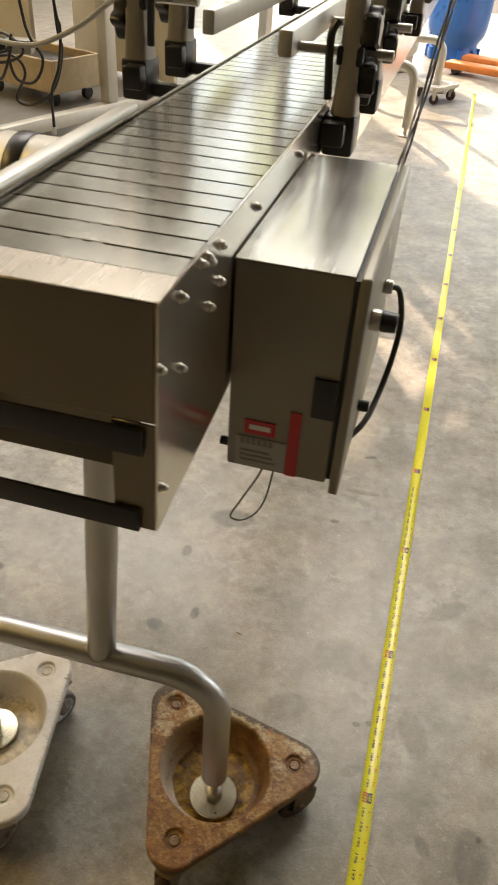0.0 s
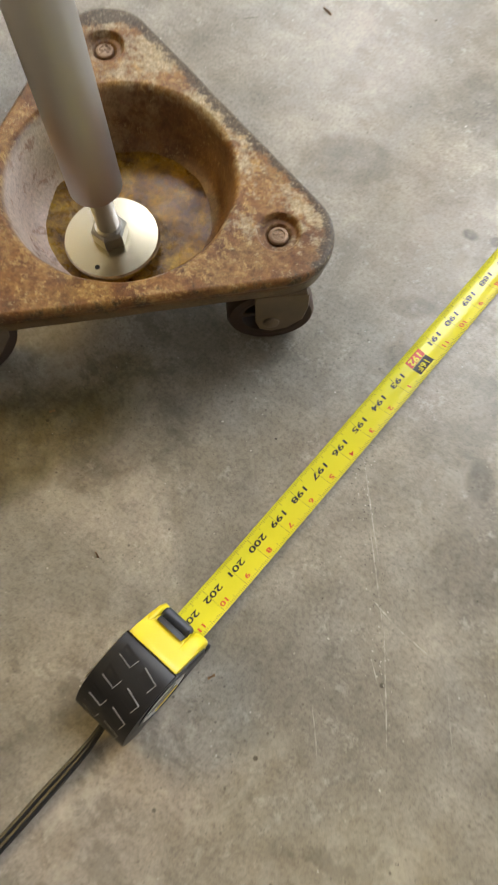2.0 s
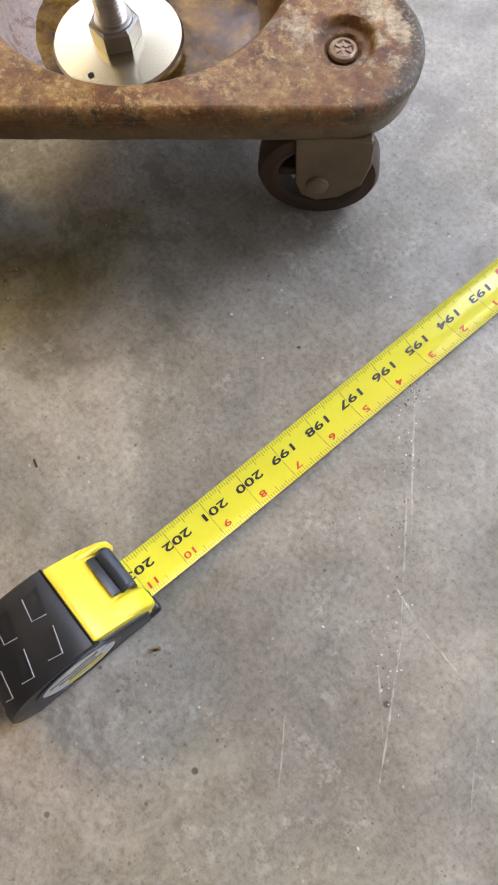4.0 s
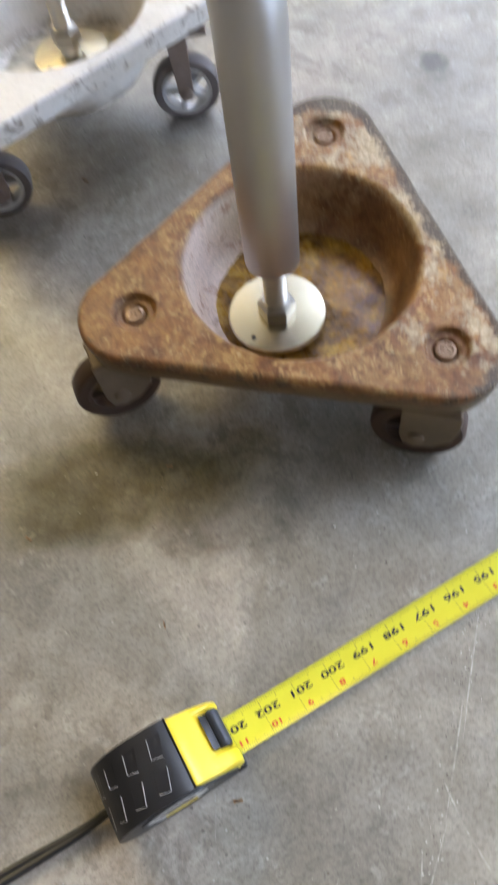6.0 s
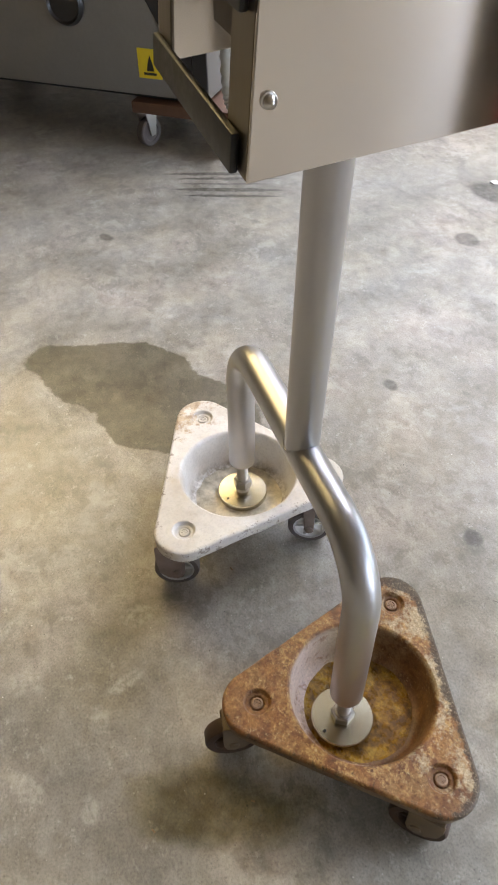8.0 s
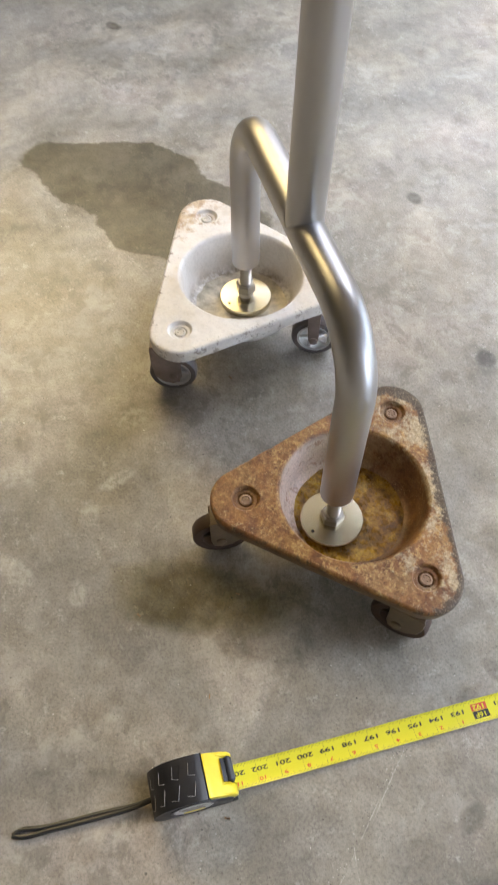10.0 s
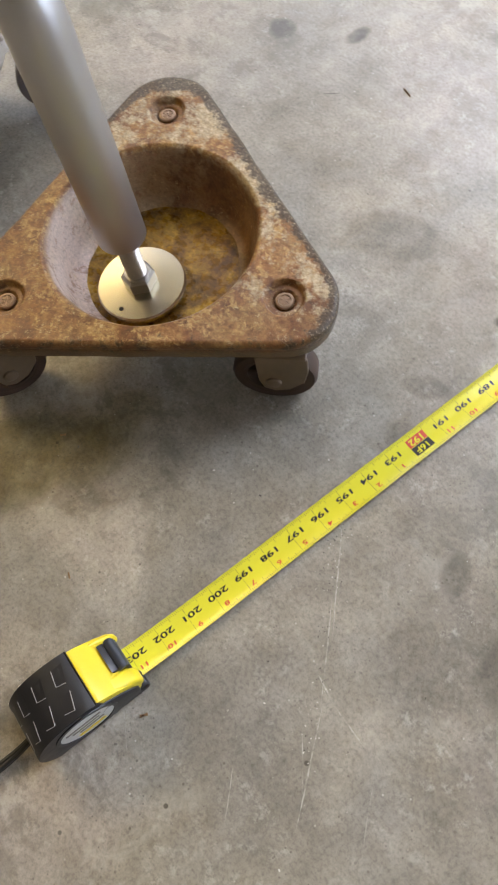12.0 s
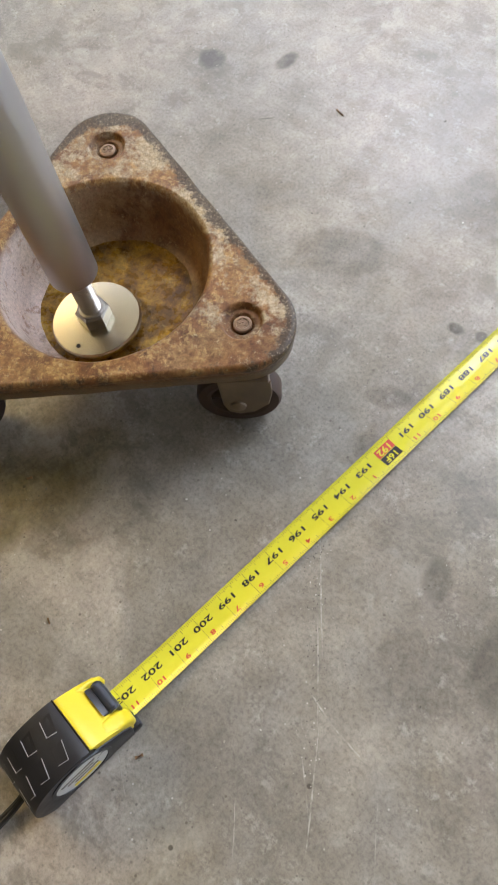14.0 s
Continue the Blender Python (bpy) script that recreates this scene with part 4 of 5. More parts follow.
add_box(bm, XL + 0.003, XR - 0.003, 0.5, 0.54, 0.80, 0.85, 0.002, 1)
add_box(bm, XL + 0.003, XR - 0.003, 0.17, 0.22, 0.795, 0.83, 0.002, 1)
add_box(bm, XL + 0.003, XR - 0.003, 0.30, Y1C - 0.05, 0.862, 0.868)
part("cross_member", bm, M_STEEL, conveyor)
part("drive_shaft", rod((XL + 0.004, 0.19, 0.90), (XR - 0.004, 0.19, 0.90), 0.016, 20), M_BOLT, conveyor)
# hinge blocks and bolts on the visible plate
def bolt(p, out, r=0.0062, dome=True):
    bm = bmesh.new()
    q = Vector(p) + Vector(out) * 0.01
    add_lathe(bm, [(r * 1.35, 0), (r * 1.3, 0.0012), (r, 0.0014), (r * 0.98, 0.0045), (r * 0.55, 0.0066), (r * 0.1, 0.0072)], 16, axis_matrix(p, q), True, True)
    return part("bolt", bm, M_BOLT, conveyor)


for y, z in ((0.1, 0.909), (0.153, 0.949), (0.151, 0.881), (0.232, 0.902), (0.232, 0.948), (0.265, 0.951), (0.265, 0.914), (0.399, 0.943), (0.099, 0.784), (0.62, 0.94), (0.98, 0.94), (1.4, 0.94)):
    bolt((XR, y, z), (1, 0, 0), 0.0038 if z < 0.9 else 0.0042)
for y in (0.205, 0.222):
    bolt((XR, y, 0.957), (1, 0, 0), 0.0038)
# left guard lip over the belt
bm = bmesh.new()
add_box(bm, XL - 0.014, XL + 0.008, Y0C + 0.004, 0.62, ZT + 0.002, ZT + 0.013, 0.005, 3)
part("guard_strip", bm, M_FRAME, conveyor, "pale rounded guard strip")

# slats of the belt
PITCH = 0.0405
slat_bm = bmesh.new()
sw = (XR - XL) / 2 - 0.006
add_box(slat_bm, -sw, sw, -PITCH / 2 + 0.0015, PITCH / 2 - 0.0015, -0.003, 0, 0.0006, 1)
for k in (-1, 0, 1):
    add_box(slat_bm, k * 0.02 - 0.006, k * 0.02 + 0.006, PITCH / 2 - 0.005, PITCH / 2 + 0.003, -0.006, -0.0004, 0.0008, 1)
slat = part("slat", slat_bm, M_BELT, conveyor)
slat.location = (CX, 0.162 + PITCH / 2, ZT - 0.004)
y = 0.162 + 1.5 * PITCH
while y < Y1C - 0.05:
    s = new("slat", slat.data)
    s.parent = conveyor
    s.location = (CX, y, ZT - 0.004)
    y += PITCH
# near-black sheet added as the shade between the slats
part("belt_gap_shade", box(XL + 0.008, XR - 0.008, 0.13, Y1C - 0.02, ZT - 0.03, ZT - 0.012), M_GAP, conveyor)

# ---- the control box ----
BX0, BX1, BY0, BY1, BZ0, BZ1 = -0.288, -0.153, 0.314, 0.705, 0.646, 0.918
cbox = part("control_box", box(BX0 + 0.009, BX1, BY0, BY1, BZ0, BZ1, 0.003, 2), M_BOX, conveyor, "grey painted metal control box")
for yy in (0.36, 0.64):
    part("mounting_bracket", box(XR, BX0 + 0.009, yy, yy + 0.03, 0.80, 0.87), M_STEEL, cbox)
part("door_gasket", box(BX1, BX1 + 0.005, BY0 + 0.006, BY1 - 0.006, BZ0 + 0.004, BZ1 - 0.006), M_BLACK, cbox)
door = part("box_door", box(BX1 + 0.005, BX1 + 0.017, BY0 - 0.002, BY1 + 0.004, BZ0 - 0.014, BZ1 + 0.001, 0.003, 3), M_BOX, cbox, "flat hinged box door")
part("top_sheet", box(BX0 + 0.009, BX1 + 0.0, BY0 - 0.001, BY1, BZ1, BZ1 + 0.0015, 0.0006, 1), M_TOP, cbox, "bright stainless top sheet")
FY = BY0 - 0.0015
part("latch_plate", box(-0.181, -0.153, BY0 - 0.004, BY0 - 0.0002, 0.742, 0.795, 0.0012, 2), M_PLASTIC, cbox, "black plastic latch")
part("red_stripe", box(-0.204, -0.190, FY, FY + 0.001, 0.647, 0.742), M_REDTAG, cbox, "red stripe of tape")
bm = bmesh.new()
add_box(bm, -0.258, -0.220, FY, FY + 0.001, 0.700, 0.720)
part("red_badge", bm, M_REDTAG, cbox, "red badge with a pale bar")
part("badge_bar", box(-0.252, -0.226, FY - 0.0006, FY + 0.0002, 0.707, 0.714), M_WHITE, cbox)
part("label_plate", box(-0.268, -0.205, FY + 0.0004, FY + 0.0012, 0.650, 0.694), M_LABELTAG, cbox, "grey maker's plate")
bm = bmesh.new()
for k in range(6):
    add_box(bm, -0.262 + k * 0.007, -0.257 + k * 0.007, FY - 0.0002, FY + 0.0006, 0.684, 0.692)
for k in range(3):
    add_box(bm, -0.262, -0.225 + 0.004 * k, FY - 0.0002, FY + 0.0006, 0.672 - k * 0.007, 0.675 - k * 0.007)
part("print_bar", bm, M_PRINT, cbox)
DX = BX1 + 0.017
bm = bmesh.new()
add_rod(bm, (DX, 0.385, 0.840), (DX + 0.012, 0.385, 0.840), 0.0125, 24)
part("switch_collar", bm, M_BOLT, cbox, "chrome switch collar")
part("switch_knob", rod((DX + 0.012, 0.385, 0.840), (DX + 0.030, 0.385, 0.840), 0.0125, 20, 0.0115), M_PLASTIC, cbox, "black switch knob")
part("cable_gland", rod((DX, 0.445, 0.682), (DX + 0.014, 0.445, 0.682), 0.008, 14), M_PLASTIC, cbox)
part("cable_fitting", rod((DX, 0.565, 0.80), (DX + 0.012, 0.565, 0.80), 0.010, 14), M_BOLT, cbox)
part("side_screw", rod((BX0 - 0.004, 0.33, 0.668), (BX0 + 0.012, 0.33, 0.668), 0.006, 12), M_PLASTIC, cbox)
for yy in (0.49, 0.63):
    part("white_tag", box(DX, DX + 0.0008, yy, yy + 0.03, 0.875, 0.888), M_WHITE, cbox)
cab = smooth_line([(DX + 0.006, 0.565, 0.80), (DX + 0.022, 0.575, 0.79), (DX + 0.032, 0.57, 0.735), (DX + 0.024, 0.525, 0.67), (DX + 0.006, 0.455, 0.638), (BX1 - 0.02, 0.41, 0.625), (BX1 - 0.05, 0.43, 0.66)])
part("power_cable", sweep(cab, 0.0042, 10), M_CABLE, cbox, "black looped power cable")
loop = smooth_line([(-0.268, 0.36, 0.65), (-0.271, 0.36, 0.63), (-0.258, 0.362, 0.616), (-0.242, 0.366, 0.622), (-0.236, 0.368, 0.645), (-0.24, 0.372, 0.62), (-0.25, 0.38, 0.58), (-0.285, 0.43, 0.48), (-0.311, 0.473, 0.399), (-0.297, 0.515, 0.358), (-0.276, 0.55, 0.365), (-0.262, 0.555, 0.45), (-0.25, 0.55, 0.65)])
part("wire_loop", sweep(loop, 0.0016, 8), M_CABLE, cbox, "thin dark wire loop")
for k in range(3):
    ph = 2.1 * k
    pts = []
    for i in range(41):
        t = i / 40
        tw = 0.004
        pts.append((-0.155 + 0.04 * t ** 1.3 + tw * math.cos(9 * t + ph), 0.712 + 0.30 * t + 0.03 * math.sin(2.5 * t), 0.88 + 0.36 * t - 0.05 * math.sin(math.pi * t) + tw * math.sin(9 * t + ph)))
    part("wire", sweep(pts, 0.0019, 7), M_CABLE if k else M_GREYCABLE, cbox)

# ---- rail brackets and guide rails ----
def star_knob(c, out, r=0.026, depth=0.026):
    bm = bmesh.new()
    prof = []
    for z, f in ((0, 0.86), (0.2, 1.0), (0.85, 1.0), (1.0, 0.84)):
        prof.append([Vector(((r * f * (1 + 0.16 * math.cos(5 * a))) * math.cos(a), (r * f * (1 + 0.16 * math.cos(5 * a))) * math.sin(a), z * depth)) for a in (2 * math.pi * i / 40 for i in range(40))])
    m = axis_matrix(c, Vector(c) + Vector(out))
    add_rings(bm, [[m @ p for p in ring] for ring in prof], True, True, True)
    return bm


def rail_bracket(y, side, z0=ZT - 0.075, height=0.5):
    """A clamp on the side plate, a flared post, a cross rod with star knobs that holds the guide rail."""
    b = new("rail_bracket")
    b.empty_display_size = 0.05
    b.parent = conveyor
    x = XR + 0.026 if side > 0 else -0.590
    inner = XR if side > 0 else XL
    bm = bmesh.new()
    near = inner if side > 0 else x + 0.022
    add_box(bm, min(near, x + side * 0.022), max(near, x + side * 0.022), y - 0.03, y + 0.03, z0, z0 + 0.06, 0.006, 2)
    if side < 0:
        add_box(bm, x + 0.02, XL, y - 0.012, y + 0.012, z0 + 0.005, z0 + 0.024, 0.003, 1)
    add_box(bm, min(near, x + side * 0.01), max(near, x + side * 0.01), y - 0.055, y - 0.03, z0 + 0.02, z0 + 0.055, 0.005, 2)
    part("clamp", bm, M_PLASTIC, b, "black plastic clamp")
    bm = bmesh.new()
    rings = []
    for z, wx, wy in ((z0 + 0.055, 0.021, 0.028), (z0 + 0.065, 0.02, 0.027), (z0 + 0.09, 0.018, 0.025), (z0 + 0.12, 0.0165, 0.023), (z0 + height, 0.016, 0.0225)):
        rings.append([Vector((x + wx * math.copysign(abs(math.cos(a)) ** 0.5, math.cos(a)), y + wy * math.copysign(abs(math.sin(a)) ** 0.5, math.sin(a)), z)) for a in (2 * math.pi * i / 24 for i in range(24))])
    add_rings(bm, rings, True, True, True)
    part("flared_post", bm, M_CAST, b, "grey cast flared post")
    zr = z0 + 0.14
    reach = -0.425 + side * 0.075
    part("cross_rod", rod((x + side * 0.06, y + 0.02, zr), (reach, y + 0.02, zr), 0.0075, 12), M_BOLT, b)
    part("star_knob", star_knob((x + side * 0.012, y, zr + 0.035), (side, 0, 0)), M_PLASTIC, b, "black star knob")
    part("star_knob", star_knob((x + side * 0.012, y + 0.004, zr - 0.03), (side, 0.2, 0)), M_PLASTIC, b, "black star knob")
    bm = bmesh.new()
    add_sweep(bm, smooth_line([(x - side * 0.022, y - 0.02, zr + 0.045), (x - side * 0.03, y - 0.024, zr + 0.02), (x - side * 0.026, y - 0.02, zr - 0.06)]), 0.006, 10)
    add_box(bm, x - 0.02, x + 0.02, y - 0.022, y + 0.022, zr - 0.014, zr + 0.014, 0.004, 2)
    part("clamp_lever", bm, M_PLASTIC, b, "black clamp lever")
    return b


for y in (0.83, 1.02, 1.9, 2.9):
    rail_bracket(y, -1, ZT - 0.03)
for y in (0.83, 1.12, 2.1, 3.1):
    rail_bracket(y, 1)
for x, y0, y1 in ((-0.507, 0.92, 3.6), (-0.35, 0.80, 3.6)):
    part("guide_rail", box(x - 0.011, x + 0.011, y0, y1, ZT + 0.055, ZT + 0.092, 0.004, 2), M_FRAME, conveyor, "pale steel guide rail")
# gear motor on the far side
motor = new("gear_motor")
motor.empty_display_size = 0.05
motor.parent = conveyor
bm = bmesh.new()
add_lathe(bm, [(0.03, 0.0), (0.06, 0.005), (0.078, 0.02), (0.082, 0.05), (0.082, 0.36), (0.07, 0.385), (0.02, 0.39)], 32, axis_matrix((XL - 0.04, 0.92, 0.74), (XL - 1.0, 0.92, 0.74)), True, True)
part("motor_case", bm, M_FRAME, motor, "pale rounded motor case")
part("motor_ring", lathe([(0.084, 0.0), (0.086, 0.004), (0.086, 0.03), (0.084, 0.034)], 32, axis_matrix((XL - 0.335, 0.92, 0.74), (XL - 1.0, 0.92, 0.74)), True, True), M_PLASTIC, motor)
part("motor_flange", box(XL - 0.04, XL, 0.87, 0.97, 0.80, 0.86, 0.004, 2), M_CAST, motor)
# further legs
tube_stand(conveyor, (-0.36, 2.45), (-0.78, 2.45), 0.07, 0.07, 0.34, 0.80, foot_z=(0.0, 0.0))

# ---- the tape measure on the floor ----
tape = thing("tape_measure", "yellow and black tape measure pulled out along the floor", "tape measure", pose(0.0028, 0.003, 0, 0, 0, -0.35))
INCH = 0.0254
Y203 = 0.0335 - 0.0254 * 1.25
HALF, XC = 0.0127, -0.0012


def inch_y(n):
    return Y203 + (203 - n) * INCH


def blade_z(x):
    return 0.0018 + 0.0026 * ((x - XC) / HALF) ** 2


bm = bmesh.new()
cols = 12
xs = [XC + HALF * (2 * i / cols - 1) for i in range(cols + 1)]
ys = [-0.012 + k * 0.004 for k in range(32)] + [0.12 + k * 0.05 for k in range(118)]
rings = []
for yy in ys:
    lift = 0.006 * max(0.0, 1 - max(0.0, yy + 0.012) / 0.09) ** 2
    rings.append([Vector((x, yy, blade_z(x) + lift)) for x in xs] + [Vector((x, yy, blade_z(x) + lift - 0.00025)) for x in reversed(xs)])
add_rings(bm, rings, True, True, True)
part("blade", bm, M_BLADE, tape, "yellow printed steel blade", sharp=60)


def on_blade(x, yy, up=0.0003):
    lift = 0.006 * max(0.0, 1 - max(0.0, yy + 0.012) / 0.09) ** 2
    return Vector((x, yy, blade_z(x) + lift + up))


def blade_text(n, text, size, x, shift, stretch=1.0):
    """Digits whose tops point to +x and that read towards the case."""
    return letters(text, size, lambda u, v: on_blade(x + v, inch_y(n) + shift - u * stretch))


def flat(bm, x0, x1, y0, y1, up):
    """A thin printed patch that follows the blade's hollow."""
    cuts = [x0 + (x1 - x0) * i / 4 for i in range(5)]
    for u, v in zip(cuts, cuts[1:]):
        bm.faces.new([bm.verts.new(on_blade(x, yy, up)) for x, yy in ((u, y0), (v, y0), (v, y1), (u, y1))])


for n in range(203, 158, -1):
    foot, rest = divmod(n, 12)
    if rest:
        part("number", blade_text(n, str(n), 0.0062, -0.0046, 0.0035, 1.95), M_INK, tape)
        part("number", blade_text(n, str(rest), 0.0054, 0.0056, 0.0052, 1.6), M_RED, tape)
for foot in range(16, 3, -1):
    n = foot * 12
    y = inch_y(n) + 0.0035
    for x0, x1, mat in ((-0.0092, -0.0018, M_RED), (-0.0014, 0.0068, M_INK)):
        patch = bmesh.new()
        flat(patch, x0, x1, y - 0.0092, y + 0.0092, 0.0002)
        part("foot_mark", patch, mat, tape)
    if foot > 13:
        part("number", letters(str(n), 0.0076, lambda u, v: on_blade(-0.0054 + v, y - u * 1.3, 0.0005)), M_BLADE, tape)
        part("number", letters(str(foot) + "F", 0.0072, lambda u, v: on_blade(0.0028 + v, y - u * 1.25, 0.0005)), M_BLADE, tape)
ticks = bmesh.new()
for n in range(203, 150, -1):
    for k in range(16):
        y = inch_y(n) + k * INCH / 16
        size = 0.0062 if k == 0 else 0.0046 if k == 8 else 0.0034 if k % 4 == 0 else 0.0026
        w = 0.00019
        flat(ticks, XC - HALF + 0.0001, XC - HALF + size, y - w, y + w, 0.0002)
        flat(ticks, XC + HALF - size, XC + HALF - 0.0001, y - w, y + w, 0.0002)
    flat(ticks, -0.009, 0.009, inch_y(n) - 0.00012, inch_y(n) + 0.00012, 0.00018)
tagged(part("graduation", ticks, M_GREYINK, tape), "fine dark tick marks", kind="stuff")
part("end_hook", box(-0.011, 0.011, ys[-1] - 0.001, ys[-1] + 0.001, 0.0, 0.012, 0.0004, 1), M_BOLT, tape)

# the case: rubber-clad back, yellow nose
loose = set(tape.children)
CW = 0.0222
top_line = [(0.004, 0.0305), (-0.001, 0.038), (-0.009, 0.045), (-0.018, 0.0512), (-0.028, 0.0552), (-0.04, 0.0562), (-0.053, 0.0545), (-0.065, 0.0485), (-0.074, 0.0385), (-0.0795, 0.026), (-0.080, 0.014), (-0.076, 0.004)]
top_fine = [(p.x, p.y) for p in smooth_line([Vector((a, b, 0)) for a, b in top_line], 4)]
cut = -0.0215
nose = [p for p in top_fine if p[0] > cut]
back = [p for p in top_fine if p[0] <= cut]
bm = bmesh.new()
add_prism(bm, [(cut + 0.006, 0.004), (0.001, 0.009), (0.004, 0.014)] + nose + [(cut, 0.0525)], -CW + 0.001, CW - 0.001, 0.0062, 5)
for x0, x1 in ((-CW + 0.0012, -0.0152), (0.0092, CW - 0.0012)):
    ear = bmesh.new()
    add_prism(ear, [(cut + 0.008, 0.012), (0.004, 0.0125), (0.0082, 0.018), (0.0085, 0.0265), (0.0055, 0.0345), (0.0005, 0.0392), (-0.0065, 0.0436), (cut + 0.003, 0.0492)], x0, x1, 0.0029, 4)
    join(bm, ear)
part("case_nose", bm, M_YELLOW, tape, "glossy yellow plastic nose")
bm = bmesh.new()
add_prism(bm, [(cut, 0.0)] + [(cut, 0.0545)] + back + [(-0.072, 0.0)], -CW, CW, 0.0105, 7)
add_box(bm, -CW + 0.003, CW - 0.001, cut - 0.002, 0.003, 0.0, 0.0085, 0.002, 2)
low = [(a - 0.001, b - 0.0085) for a, b in nose if b > 0.024]
for x0, x1 in ((-CW, -CW + 0.003), (CW - 0.003, CW + 0.0003)):
    cheek = bmesh.new()
    add_prism(cheek, [(cut - 0.01, 0.002), (0.0, 0.002), (0.002, 0.013)] + low + [(cut - 0.01, 0.048)], x0, x1, 0.0012, 2)
    join(bm, cheek)
add_box(bm, 0.009, CW, -0.004, 0.008, 0.0, 0.010, 0.002, 2)
part("case_back", bm, M_BLACK, tape, "black rubber case")
bm = bmesh.new()
add_prism(bm, [(-0.004, 0.038), (-0.004, 0.0436), (-0.002, 0.0426), (0.0, 0.0412), (0.001, 0.033)], -0.0142, 0.0084, 0.0008, 2)
part("lock_slider", bm, M_PLASTIC, tape, "dark lock slider")
part("slider_grip", sweep([(-0.0146, 0.0035, 0.0368), (-0.0132, 0.0035, 0.037), (0.0074, 0.0035, 0.037), (0.0088, 0.0035, 0.0368)], 0.0046, 14, True, [0.0034, 0.0046, 0.0046, 0.0034]), M_SLATE, tape, "rounded slate grip bar")
bm = bmesh.new()
add_prism(bm, [(0.0, 0.022), (0.0065, 0.022), (0.0078, 0.033), (0.0035, 0.036), (0.0, 0.034)], -0.0142, 0.0084, 0.001, 2)
part("slider_front", bm, M_SLATE, tape)
# raised tread ribs over the back
def surf(s):
    """A point of the rounded top, s metres back from the nose's edge."""
    pts, acc = [(cut, 0.0545)] + back, 0.0
    for a, b in zip(pts, pts[1:]):
        l = math.dist(a, b)
        if acc + l >= s:
            t = (s - acc) / l
            return a[0] + (b[0] - a[0]) * t, a[1] + (b[1] - a[1]) * t
        acc += l
    return pts[-1]


bm, pads = bmesh.new(), bmesh.new()
for row, x0, x1 in ((0, -0.0162, -0.0025), (1, 0.0035, 0.0165)):
    for k in range(4):
        s0 = 0.0065 + k * 0.0165 + 0.004 * row
        corner = [(s0, x0), (s0 + 0.0035, x1), (s0 + 0.0105, x1 - 0.0015), (s0 + 0.0085, x0 + 0.001)]
        line = []
        for s, x in corner[:3] if row else corner[1:]:
            yy, zz = surf(s)
            line.append(Vector((x, yy, zz + 0.0002)))
        add_sweep(bm, line, 0.00032, 6)
        ring = []
        for s, x in corner:
            yy, zz = surf(s)
            ring.append(pads.verts.new((x, yy, zz + 0.00025)))
        pads.faces.new(ring)
part("tread_edge", bm, M_RIB, tape, "worn grey rib edges")
part("tread_pad", pads, M_PLASTIC, tape)
for side in (1, -1):
    c = Vector((side * (CW - 0.0004), -0.039, 0.0275))
    m = axis_matrix(c, c + Vector((side, 0, 0)))
    part("label_bezel", lathe([(0.0245, 0), (0.0242, 0.0012), (0.0212, 0.0013), (0.0208, 0.0006)], 48, m, True), M_PLASTIC, tape)
    part("side_label", lathe([(0.0208, 0.0007), (0.001, 0.0008)], 48, m, False, True), M_LABEL, tape, "round silver label")
bm = bmesh.new()
for k, (a, b) in enumerate(((-0.015, 0.013), (-0.012, 0.010), (-0.008, 0.012))):
    add_box(bm, CW + 0.0002, CW + 0.0008, -0.039 + a, -0.039 + b, 0.034 - k * 0.006, 0.0362 - k * 0.006)
part("label_print", bm, M_PRINT, tape)
part("label_band", box(CW + 0.0002, CW + 0.0008, -0.05, -0.028, 0.0135, 0.0175), M_YELLOW, tape)
part("belt_clip", box(-CW - 0.0025, -CW - 0.001, -0.062, -0.024, 0.012, 0.046, 0.0006, 1), M_BOLT, tape, "steel belt clip")
for dx in (-1, 1):
    pts = smooth_line([(0.0, -0.073, 0.012), (0.002 + dx * 0.001, -0.10, 0.006), (0.001 + dx * 0.0019, -0.14, 0.0034), (0.0 + dx * 0.002, -0.19, 0.0034), (-0.002 + dx * 0.0034, -0.212, 0.0034), (-0.003, -0.224, 0.0034)])
    part("wrist_cord", sweep(pts, 0.0026, 8), M_CABLE, tape, "black braided wrist cord")
for ob in tape.children:
    if ob not in loose:
        ob.location = (-0.0028, -0.0055, 0)

# ---- things further off ----
# grey machine cabinet on a wooden dolly, with a ribbed hose
mach_m = pose(-2.03, 0.515, 0, 0, 0, -37)
cabinet = thing("machine_cabinet", "dark grey machine cabinet with a yellow warning sticker", "machine", mach_m)
part("cabinet_body", box(-0.75, 0, -1.3, 0, 0.155, 1.35, 0.006, 2), M_CABINET, cabinet)
# near-black slab added as the shade under the cabinet
part("cabinet_gap_shade", box(-0.74, -0.012, -1.28, -0.012, 0.147, 0.155), M_GAP, cabinet)
part("warning_sticker", box(0.0, 0.0012, -0.212, -0.138, 0.205, 0.285), M_YELLOW, cabinet, "yellow warning sticker")
bm = bmesh.new()
add_prism(bm, [(-0.185, 0.225), (-0.162, 0.225), (-0.1655, 0.245), (-0.1735, 0.268), (-0.1815, 0.245)], 0.0012, 0.0018)
add_box(bm, 0.0012, 0.0018, -0.195, -0.155, 0.214, 0.221)
part("sticker_mark", bm, M_INK, cabinet)
bm = bmesh.new()
add_prism(bm, [(-0.235, 0.52), (-0.05, 0.20), (-0.042, 0.20), (-0.042, 1.2), (-0.64, 1.2)], 0.0, 0.004)
part("dark_panel", bm, M_PLASTIC, cabinet, "black slanted panel")
part("corner_strip", box(-0.004, 0.006, -0.04, 0.004, 0.16, 1.3, 0.002, 1), M_PLASTIC, cabinet)
